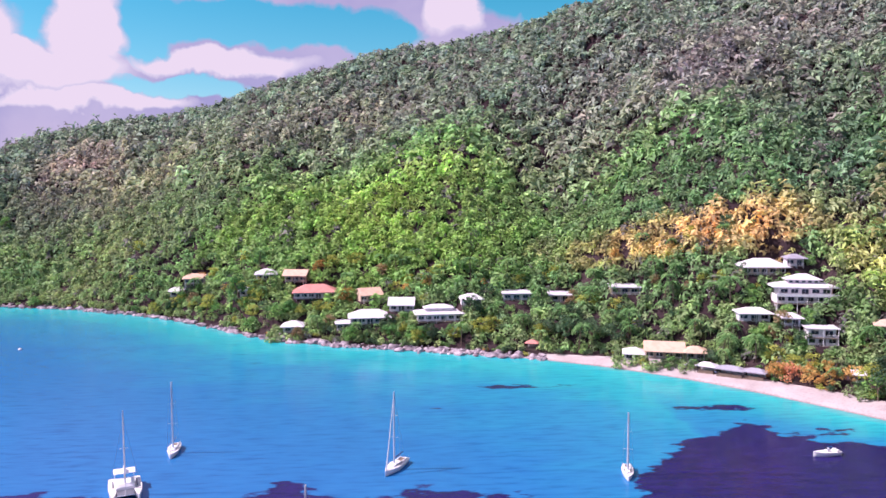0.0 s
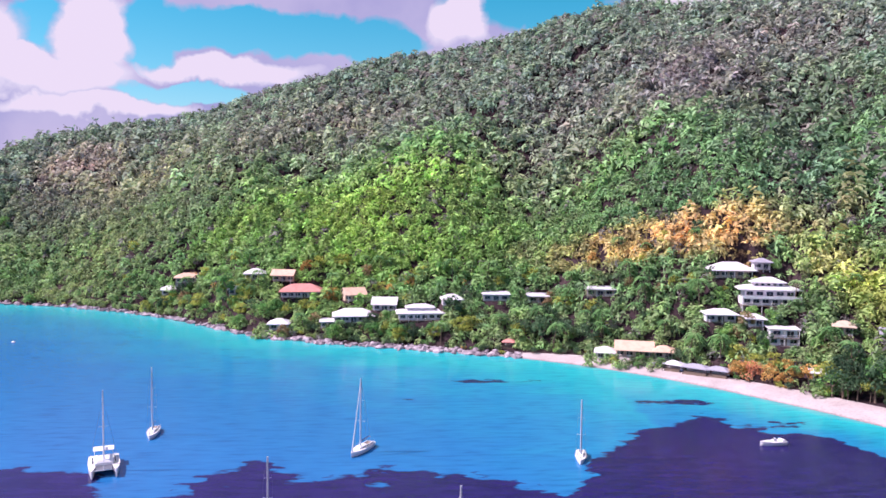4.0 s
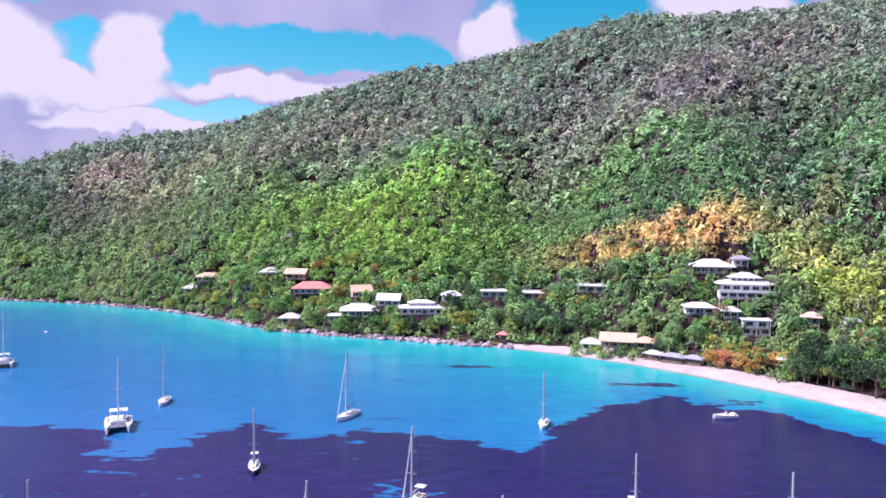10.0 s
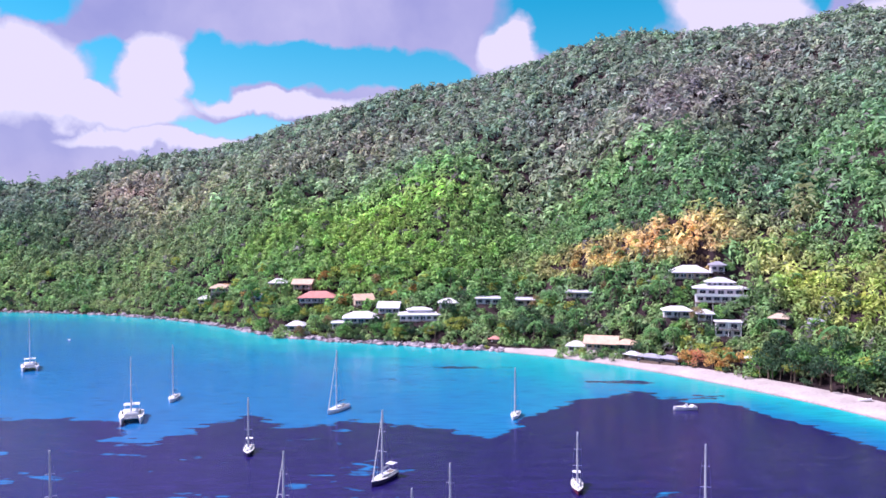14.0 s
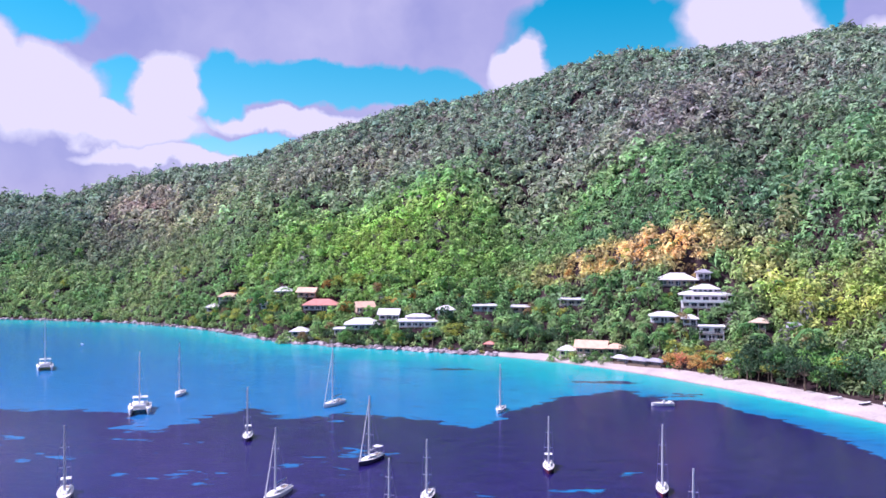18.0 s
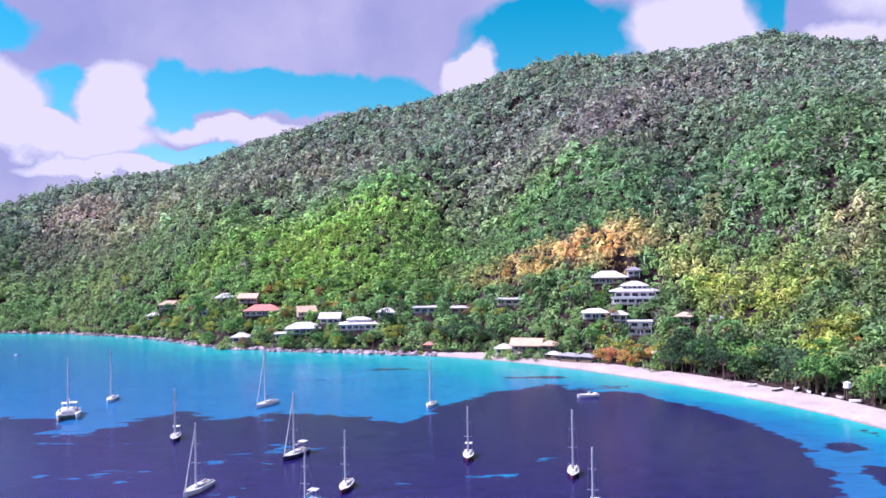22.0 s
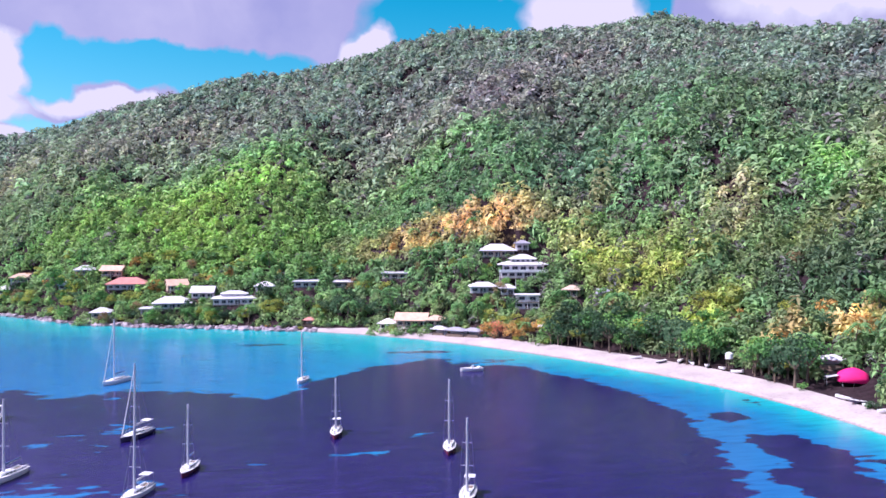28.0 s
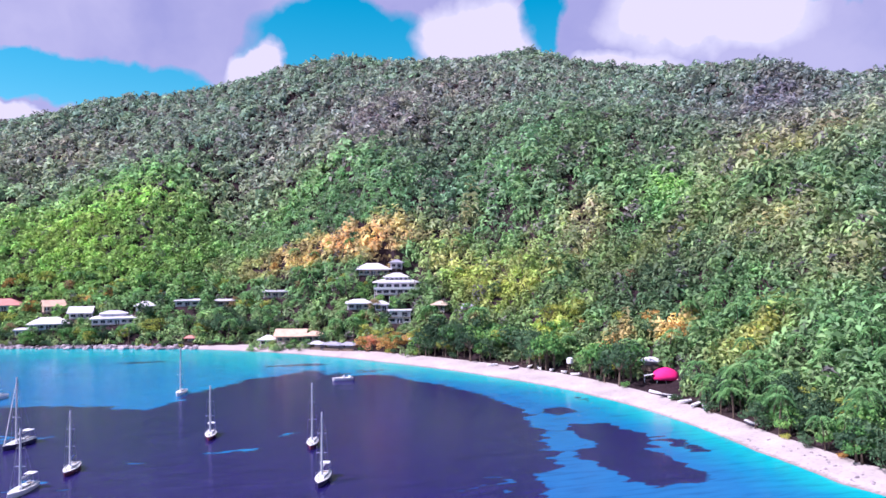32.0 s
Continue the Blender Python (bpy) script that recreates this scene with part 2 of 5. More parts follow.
def water_material():
    """Clear bay water: pale sand near the beach, blue over deeper sand, dark over the sea-grass beds."""
    m, nt, b = material("bay_water", 0.12, 0, 0.14)
    depth = nt.nodes.new("ShaderNodeAttribute")
    depth.attribute_name = "depth"
    grass = nt.nodes.new("ShaderNodeAttribute")
    grass.attribute_name = "seagrass"
    pos = nt.nodes.new("ShaderNodeTexCoord").outputs["Object"]
    stretch = nt.nodes.new("ShaderNodeMapping")
    stretch.inputs["Scale"].default_value = (1.0, 2.2, 1.0)
    nt.links.new(pos, stretch.inputs["Vector"])
    big, mid = noise_node(nt, 0.03, 7, stretch.outputs[0]), noise_node(nt, 0.14, 5, stretch.outputs[0])
    wob = nt.nodes.new("ShaderNodeMath")
    wob.operation, wob.inputs[1].default_value = "MULTIPLY_ADD", 0.16
    nt.links.new(big.outputs["Fac"], wob.inputs[0])
    nt.links.new(depth.outputs["Fac"], wob.inputs[2])
    sand = ramp_node(nt, wob.outputs[0], [(0.07, (0.10, 0.41, 0.41)), (0.115, (0.003, 0.42, 0.445)), (0.21, (0.003, 0.33, 0.40)), (0.285, (0.006, 0.220, 0.385)), (0.42, (0.011, 0.148, 0.36)), (1.0, (0.018, 0.098, 0.29))])
    add = nt.nodes.new("ShaderNodeMath")
    add.operation, add.inputs[1].default_value = "MULTIPLY_ADD", 0.95
    nt.links.new(big.outputs["Fac"], add.inputs[0])
    nt.links.new(grass.outputs["Fac"], add.inputs[2])
    add2 = nt.nodes.new("ShaderNodeMath")
    add2.operation, add2.inputs[1].default_value = "MULTIPLY_ADD", 0.8
    nt.links.new(mid.outputs["Fac"], add2.inputs[0])
    nt.links.new(add.outputs[0], add2.inputs[2])
    bed = nt.nodes.new("ShaderNodeMapRange")
    bed.inputs["From Min"].default_value, bed.inputs["From Max"].default_value = 1.17, 1.235
    nt.links.new(add2.outputs[0], bed.inputs["Value"])
    bed_tone = ramp_node(nt, mid.outputs["Fac"], [(0.3, (0.012, 0.008, 0.069)), (0.7, (0.020, 0.013, 0.100))])
    # wave sheen painted into the water colour as long pale and dark streaks
    long = nt.nodes.new("ShaderNodeMapping")
    long.inputs["Scale"].default_value = (0.35, 1.6, 1.0)
    nt.links.new(pos, long.inputs["Vector"])
    streak = noise_node(nt, 0.35, 6, long.outputs[0])
    tone = ramp_node(nt, streak.outputs["Fac"], [(0.30, (0.70, 0.74, 0.80)), (0.5, (1, 1, 1)), (0.72, (1.16, 1.12, 1.08))])
    floor = mix_node(nt, bed.outputs[0], sand.outputs[0], bed_tone.outputs[0])
    nt.links.new(mix_node(nt, 1.0, floor.outputs[0], tone.outputs[0], "MULTIPLY").outputs[0], b.inputs["Base Color"])
    ripple, chop = noise_node(nt, 0.9, 4, stretch.outputs[0]), noise_node(nt, 0.22, 3, stretch.outputs[0])
    bump_node(nt, b, mix_node(nt, 0.5, ripple.outputs["Fac"], chop.outputs["Fac"]).outputs[0], 0.35, 0.25)
    return m


def rock_material(name, lo, hi):
    m, nt, b = material(name, 0.85, 0, 0.25)
    info = nt.nodes.new("ShaderNodeObjectInfo")
    geo = nt.nodes.new("ShaderNodeNewGeometry")
    n1, n2 = noise_node(nt, 0.5, 6), noise_node(nt, 3.0, 4)
    base = ramp_node(nt, n1.outputs["Fac"], [(0.3, lo), (0.7, hi)])
    var = ramp_node(nt, geo.outputs["Random Per Island"], [(0, (0.55, 0.53, 0.56)), (1, (1.15, 1.1, 1.1))])
    nt.links.new(mix_node(nt, 1.0, base.outputs[0], var.outputs[0], "MULTIPLY").outputs[0], b.inputs["Base Color"])
    bump_node(nt, b, n2.outputs["Fac"], 0.8, 0.15)
    return m


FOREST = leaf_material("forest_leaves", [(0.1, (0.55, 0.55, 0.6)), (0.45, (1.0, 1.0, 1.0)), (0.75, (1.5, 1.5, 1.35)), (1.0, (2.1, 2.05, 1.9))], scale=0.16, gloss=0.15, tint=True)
LEAF_GREEN = leaf_material("green_leaves", [(0.1, (0.035, 0.095, 0.035)), (0.5, (0.15, 0.36, 0.10)), (0.9, (0.38, 0.60, 0.16))])
LEAF_YELLOW = leaf_material("yellow_green_leaves", [(0.1, (0.12, 0.14, 0.035)), (0.5, (0.44, 0.48, 0.09)), (0.9, (0.70, 0.68, 0.18))])
LEAF_DARK = leaf_material("dark_leaves", [(0.1, (0.026, 0.046, 0.028)), (0.5, (0.070, 0.140, 0.070)), (0.9, (0.16, 0.27, 0.13))])
LEAF_ORANGE = leaf_material("orange_leaves", [(0.1, (0.24, 0.12, 0.04)), (0.5, (0.66, 0.37, 0.11)), (0.9, (0.84, 0.58, 0.22))])
LEAF_TAN = leaf_material("dry_tan_leaves", [(0.1, (0.12, 0.08, 0.04)), (0.5, (0.32, 0.22, 0.11)), (0.9, (0.52, 0.38, 0.22))])
LEAF_RED = leaf_material("flame_red_blossom", [(0.1, (0.35, 0.12, 0.06)), (0.5, (0.74, 0.28, 0.15)), (0.9, (0.85, 0.42, 0.24))])
LEAF_PALM = leaf_material("palm_fronds", [(0.1, (0.04, 0.11, 0.045)), (0.5, (0.15, 0.35, 0.11)), (0.9, (0.38, 0.55, 0.22))], gloss=0.3)
BARK = worn("bark", (0.16, 0.115, 0.085), 0.9, scale=1.5, amount=0.7)
SOIL, SAND, WATER = ground_material(), sand_material(), water_material()
ROCK = rock_material("shore_rock", (0.12, 0.09, 0.11), (0.60, 0.53, 0.56))
WHITE_ROOF = worn("white_roof_paint", (0.72, 0.68, 0.71), 0.55, scale=0.35, amount=0.4)
PINK_ROOF = worn("salmon_roof_tiles", (0.62, 0.26, 0.22), 0.75, scale=0.5, amount=0.5)
PEACH_ROOF = worn("peach_roof_tiles", (0.70, 0.47, 0.34), 0.75, scale=0.5, amount=0.5)
GREY_ROOF = worn("grey_roof_sheet", (0.36, 0.34, 0.40), 0.6, scale=0.5, amount=0.45)
WHITE_WALL = worn("white_stucco", (0.78, 0.74, 0.77), 0.85, scale=0.5, amount=0.45)
CREAM_WALL = worn("cream_stucco", (0.60, 0.45, 0.34), 0.85, scale=0.5, amount=0.45)
STONE_WALL = worn("grey_stone_wall", (0.34, 0.31, 0.32), 0.9, scale=1.2, amount=0.7, bump=0.06)
TIMBER = worn("weathered_timber", (0.20, 0.145, 0.11), 0.8, scale=1.4, amount=0.6)
DARK_TIMBER = worn("dark_timber", (0.07, 0.05, 0.05), 0.7, scale=1.4, amount=0.5)
TRIM = worn("white_trim", (0.80, 0.77, 0.78), 0.5, amount=0.25)
HULL_WHITE = worn("white_gelcoat", (0.83, 0.82, 0.84), 0.22, scale=0.5, amount=0.18, bump=0.0, spec=0.5)
HULL_DARK = worn("navy_gelcoat", (0.055, 0.045, 0.10), 0.2, scale=0.5, amount=0.3, bump=0.0, spec=0.5)
HULL_RED = worn("maroon_gelcoat", (0.13, 0.03, 0.05), 0.22, scale=0.5, amount=0.3, bump=0.0, spec=0.5)
DECK = worn("pale_deck", (0.72, 0.69, 0.67), 0.6, scale=1.5, amount=0.35, bump=0.004)
SAILCLOTH = worn("blue_sail_cover", (0.10, 0.16, 0.33), 0.85, scale=1.5, amount=0.4)
PALE_CLOTH = worn("pale_sailcloth", (0.70, 0.69, 0.70), 0.85, scale=1.5, amount=0.3)
SPAR = worn("anodised_spar", (0.72, 0.73, 0.76), 0.35, 0.4, amount=0.2, bump=0.0)
PINK_CLOTH = worn("hot_pink_canopy_cloth", (0.90, 0.02, 0.20), 0.8, scale=0.8, amount=0.35)
WIRE = worn("steel_wire", (0.35, 0.35, 0.38), 0.35, 0.8, amount=0.2, bump=0.0)


def glass_material():
    m, nt, b = material("window_glass", 0.06, 0, 0.6)
    n = noise_node(nt, 0.8, 2)
    nt.links.new(ramp_node(nt, n.outputs["Fac"], [(0.3, (0.02, 0.022, 0.035)), (0.7, (0.05, 0.055, 0.075))]).outputs[0], b.inputs["Base Color"])
    return m


GLASS = glass_material()


# ---- mesh helpers ----
def thing(name, label, category, group="", kind="", at=None):
    ob = new(name)
    ob.empty_display_size = 0.5
    if at is not None:
        ob.matrix_basis = at
    return tagged(ob, label, category, group, kind)


def part(name, bm, mat, parent=None, label="", smooth=False):
    me = bpy.data.meshes.new(name)
    bm.to_mesh(me)
    bm.free()
    me.materials.append(mat)
    if smooth:
        for p in me.polygons:
            p.use_smooth = True
    ob = new(name, me)
    ob.parent = parent
    if label:
        ob["label"] = label
    return ob


def mesh_object(name, verts, faces, mat, smooth=False):
    me = bpy.data.meshes.new(name)
    me.from_pydata(verts, [], faces)
    me.materials.append(mat)
    if smooth:
        me.polygons.foreach_set("use_smooth", [True] * len(me.polygons))
    me.update()
    return new(name, me)


def box(bm, x0, x1, y0, y1, z0, z1, bevel=0.0):
    r = bmesh.ops.create_cube(bm, size=1.0, matrix=Matrix.Translation(((x0 + x1) / 2, (y0 + y1) / 2, (z0 + z1) / 2)) @ Matrix.Diagonal((x1 - x0, y1 - y0, z1 - z0, 1)))
    if bevel:
        edges = {e for v in r["verts"] for e in v.link_edges}
        bmesh.ops.bevel(bm, geom=list(edges), offset=bevel, segments=1, affect="EDGES")
    return bm


def boxed(*dims, bevel=0.03):
    return box(bmesh.new(), *dims, bevel=bevel)


def rod(bm, a, b, r0, r1=None, n=8):
    a, b = Vector(a), Vector(b)
    r1 = r0 if r1 is None else r1
    axis = (b - a).normalized()
    side = axis.orthogonal().normalized()
    up = axis.cross(side)
    rings = []
    for p, r in ((a, r0), (b, r1)):
        rings.append([bm.verts.new(p + r * (math.cos(t) * side + math.sin(t) * up)) for t in (2 * math.pi * k / n for k in range(n))])
    for k in range(n):
        bm.faces.new((rings[0][k], rings[0][(k + 1) % n], rings[1][(k + 1) % n], rings[1][k]))
    bm.faces.new(rings[0][::-1])
    bm.faces.new(rings[1])
    return bm


def rodded(*args, **kw):
    return rod(bmesh.new(), *args, **kw)


def loft(bm, rings, close=True, cap=True):
    rows = [[bm.verts.new(p) for p in ring] for ring in rings]
    n = len(rows[0])
    for a, b in zip(rows, rows[1:]):
        for k in range(n if close else n - 1):
            q = (a[k], a[(k + 1) % n], b[(k + 1) % n], b[k])
            if len({v.co.to_tuple(4) for v in q}) > 2:
                try:
                    bm.faces.new(q)
                except ValueError:
                    pass
    if cap:
        for row in (rows[0][::-1], rows[-1]):
            try:
                bm.faces.new(row)
            except ValueError:
                pass
    bmesh.ops.remove_doubles(bm, verts=bm.verts[:], dist=0.001)
    bmesh.ops.recalc_face_normals(bm, faces=bm.faces[:])
    return bm


# ---- ground, beach and water ----
# where the houses stand
HOUSES = [
    # kind, x, y, width, depth, storeys, roof, wall, turn, storey height
    ("hip", -130, 435, 14, 8, 1, "peach", "cream", 12),
    ("hip", -141, 436, 8, 7, 1, "white", "white", 12),
    ("hip", -87, 400, 10, 8, 1, "white", "white", 6),
    ("hip", -97, 397, 6, 5, 1, "white", "white", 10),
    ("gable", -71, 394.5, 11, 7, 1, "peach", "cream", -8),
    ("hip", -61, 382, 20, 11, 1, "pink", "white", 4),
    ("gable", -35, 371, 10, 8, 1, "peach", "cream", 20),
    ("hip", -69, 360, 9, 7, 1, "white", "white", 0),
    ("hip", -34, 355, 18, 10, 1, "white", "white", 4),
    ("flat", -46, 354, 6, 6, 1, "white", "white", 4),
    ("gable", -19, 358, 11, 8, 1, "white", "white", -6),
    ("tiered", -3, 346, 20, 12, 1, "white", "white", 3),
    ("hip", 12, 350, 9, 7, 1, "white", "white", 0),
    ("flat", 33, 352, 12, 8, 1, "white", "white", -4),
    ("flat", 52, 346, 9, 8, 1, "white", "cream", -8),
    ("flat", 77, 331, 12, 8, 1, "white", "cream", -10),
    ("hip", 121, 297, 16, 10, 1, "white", "cream", -8),
    ("hip", 132.5, 293.5, 6, 5, 1, "grey", "white", -14),
    ("grand", 129, 280.5, 20, 10, 2, "white", "white", -14),
    ("hip", 110.5, 281.5, 11, 6, 1, "white", "white", -10),
    ("hip", 119, 270.5, 6, 5, 1, "white", "white", -16),
    ("block", 125.5, 262, 10, 7, 2, "white", "white", -16),
    ("gable", 80, 290, 14, 8, 1, "peach", "cream", -18),
    ("hip", 89.5, 283.5, 7, 6, 1, "peach", "cream", -18),
    ("hip", 69.5, 294, 7, 6, 1, "white", "white", -18),
    ("hip", 141.5, 250, 6, 5.5, 1, "tan", "cream", -30),
    ("hip", 127, 239.5, 5, 3.5, 1, "white", "white", -25),
    ("gable", 152, 241, 5, 4, 1, "grey", "white", -30),
]


# Shore, ridge and slope of the bay, as distances from one point on the water.
OX, OY = 10.0, -30.0
SHORE = [(-900, 640), (-600, 560), (-420, 505), (-300, 482), (-200, 455), (-145, 420), (-104, 380), (-75, 350), (-40, 334), (-7, 322), (33, 305),
         (58, 288), (85, 262), (105, 235), (122, 208), (138, 175), (148, 150), (154, 120), (155, 90), (152, 60), (150, 35),
         (153, 0), (166, -60), (190, -150)]
SHORE_AZ = [math.atan2(x - OX, y - OY) for x, y in SHORE]
SHORE_R = [math.hypot(x - OX, y - OY) for x, y in SHORE]
RIDGE_AZ = [radians(a) for a in (-55, -40, -32, -30, -28, -26, -24, -22, -20, -18, -16, -14, -12, -10, -8, -6, -4, -2, 0, 2, 4, 6, 8, 10, 12, 14, 16, 18, 20, 22, 24, 26, 28, 29.3, 30.5, 32, 34, 36, 38, 40, 42, 44, 46, 48, 54, 60, 80, 130)]
RIDGE_Z = [75, 84, 102, 95, 97, 100, 107, 119, 127, 130, 136, 139, 141, 146, 155, 164, 172, 179, 182, 182, 180, 180, 186, 197, 207, 214, 213, 209, 205, 201, 197, 197, 203, 207, 205, 200, 192, 186, 181, 177, 173, 169, 168, 166, 143, 125, 90, 70]
RIDGE_R = [980, 820, 756, 741, 728, 717, 706, 695, 686, 677, 667, 658, 649, 640, 635, 630, 624, 619, 614, 610, 606, 602, 599, 596, 594, 592, 590, 588, 585, 583, 580, 577, 574, 572, 568, 562, 554, 546, 538, 530, 521, 512, 502, 492, 470, 450, 420, 420]


def polar(x, y):
    x, y = np.asarray(x, float), np.asarray(y, float)
    return np.arctan2(x - OX, y - OY), np.hypot(x - OX, y - OY)


def cartesian(az, r):
    return OX + r * np.sin(az), OY + r * np.cos(az)


def shore_r(az):
    return np.interp(az, SHORE_AZ, SHORE_R)


def hill_z(x, y):
    """Height of the untouched ground: beach, slope, ridge and the fall behind it."""
    az, r = polar(x, y)
    rs, rr = shore_r(az), np.interp(az, RIDGE_AZ, RIDGE_R)
    top = np.interp(az, RIDGE_AZ, RIDGE_Z) - 5
    d = r - rs
    flat = np.interp(np.degrees(az), [-30, 0, 5, 20, 35, 60], [6, 8, 16, 18, 24, 30])
    s = np.clip((d - flat) / np.maximum(rr - rs - flat, 1), 0, None)
    slope = np.where(s < 1, top * (0.80 * s + 0.20 * s * s * (3 - 2 * s)), top * (1 - np.clip(s - 1, 0, None) ** 1.3))
    near = np.clip(d, -30, None)
    low = np.where(near < 0, near * 0.15, np.minimum(near, flat) * 0.13)
    spur = 17 * np.exp(-(((x - 138) / 34) ** 2 + ((y - 330) / 48) ** 2))
    spur = spur + 12 * np.exp(-(((x - 235) / 45) ** 2 + ((y - 330) / 60) ** 2))
    gully = -9 * np.exp(-(((x - 60) / 30) ** 2 + ((y - 400) / 60) ** 2)) - 10 * np.exp(-(((x - 330) / 40) ** 2 + ((y - 330) / 90) ** 2))
    fade = np.clip(s * 8, 0, 1) * np.clip((1.3 - s) * 3, 0, 1)
    fold = 5.0 * np.sin(az * 21 + 1.2 * np.sin(s * 5)) * np.clip(s * 2.2, 0, 1)
    rough = fold + 3.5 * np.sin(x / 31.0 + 1.3 * np.sin(y / 47.0)) * np.sin(y / 39.0 + 0.7) + 1.6 * np.sin(x / 13.0 + y / 17.0)
    return np.maximum(low + slope + (spur + gully + rough) * fade, -4.0)


# how far single sites are cut into or raised from the slope
TERRACES = {(129, 280.5): -3.0, (121, 297): -1.6, (132.5, 293.5): -3.0, (119, 270.5): 3.0, (110.5, 281.5): 2.5, (125.5, 262): -1.0, (141.5, 250): 2.2, (152, 241): -1.0, (33, 352): 1.0, (52, 346): 1.2, (77, 331): 1.2, (-34, 355): 0.6, (-3, 346): 0.6, (80, 290): 0.6}


def house_pads():
    """Level ground dug out for each house: middle, half sizes, height."""
    pads = []
    for kind, x, y, w, d, *rest in HOUSES:
        level = 0.5 * float(hill_z(x, y)) + 0.5 * float(hill_z(x, y - d / 2 - 1)) + TERRACES.get((x, y), 0.0)
        pads.append((x, y - 1.0, w / 2 + 1.0, d / 2 + 1.6, level))
    return pads


PADS = house_pads()


def ground_z(x, y):
    z = hill_z(x, y)
    for px, py, hx, hy, pz in PADS:
        k = np.clip(1.0 - np.maximum(np.abs(x - px) - hx, np.abs(y - py) - hy) / 2.0, 0, 1)
        z = z * (1 - k) + pz * k
    return z


def ground_at(x, y):
    return float(ground_z(x, y))


def polar_sheet(name, az0, az1, n_az, radii, mat, height, smooth=True):
    az = np.linspace(az0, az1, n_az)
    r = np.array([radii(a) for a in az])
    a = np.repeat(az[:, None], r.shape[1], 1)
    x, y = cartesian(a, r)
    verts = np.stack([x, y, height(x, y, a, r)], -1).reshape(-1, 3)
    m = r.shape[1]
    i, j = np.meshgrid(np.arange(n_az - 1), np.arange(m - 1), indexing="ij")
    k = i * m + j
    faces = np.stack([k, k + 1, k + m + 1, k + m], -1).reshape(-1, 4)
    return mesh_object(name, verts.tolist(), faces.tolist(), mat, smooth)


def ground_radii(a):
    rs, rr = float(shore_r(a)), float(np.interp(a, RIDGE_AZ, RIDGE_R))
    near = np.r_[rs - 26, rs - 10, np.arange(rs - 2, rs + 110, 1.8)]
    return np.r_[near[:64], np.linspace(rs + 116, rr, 44), rr + np.array([12, 30, 60, 110, 180, 260])]


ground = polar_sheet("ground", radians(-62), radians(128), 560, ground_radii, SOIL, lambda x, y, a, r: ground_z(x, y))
tagged(ground, "steep island hillside of shade-darkened soil under dry forest", "hillside", kind="structure")

BEACH_AZ = [radians(a) for a in (3, 5, 9, 14, 19, 24, 30, 36, 42, 48, 54, 62, 75, 95)]
BEACH_W = [0.3, 6, 11, 13, 13, 14, 14.5, 14.5, 13.5, 12, 10.5, 10, 10, 10]


def beach_w(a):
    return np.interp(a, BEACH_AZ, BEACH_W)


def beach_z(x, y, a, r):
    u = (r - shore_r(a)) / beach_w(a)
    return ground_z(x, y) + 0.12 + 0.35 * np.clip(u, 0, 1) * (1 - np.clip(u, 0, 1)) - 0.3 * np.clip(u - 0.9, 0, 1)


beach = polar_sheet("beach", BEACH_AZ[0], BEACH_AZ[-1], 200, lambda a: float(shore_r(a)) - 1.5 + (beach_w(a) + 3) * np.linspace(0, 1, 12), SAND, beach_z)
tagged(beach, "curving strip of pale pink-white coral sand", "beach", kind="structure")


# Sea-grass bed: its edge towards the shore (x, y), its edge towards the beach (y, x), and sandy clearings in it
BED_X = [-400, -200, -131, -108, -85, -72, -52, -34, -22, 1, 21, 34, 43, 60, 75, 88, 103, 114, 400]
BED_Y = [180, 188, 184, 180, 173, 160, 182, 168, 179, 172, 157, 180, 192, 207, 212, 204, 192, 168, 150]
SIDE_Y = [-200, 20, 53, 70, 86, 105, 125, 145, 170, 195, 215, 260]
SIDE_X = [60, 86, 97, 106, 114, 118, 122, 121, 114, 104, 88, 70]
BEDS = [(129, 85, 8, 15, 0.62), (122, 60, 9, 18, 0.62), (131, 114, 5, 6, 0.45), (144, 129, 8, 3.5, 0.45), (140, 70, 4, 9, 0.45), (72, 232, 16, 3, 0.5), (30, 262, 28, 3, 0.42), (98, 205, 9, 4, 0.4)]
CLEAR = [(18, 96, 16, 9, 0.16), (-6, 112, 20, 7, 0.10), (36, 104, 7, 16, 0.08), (-74, 160, 9, 14, 0.24), (-20, 84, 16, 6, 0.14), (92, 68, 10, 14, 0.10), (24, 172, 10, 10, 0.2)]


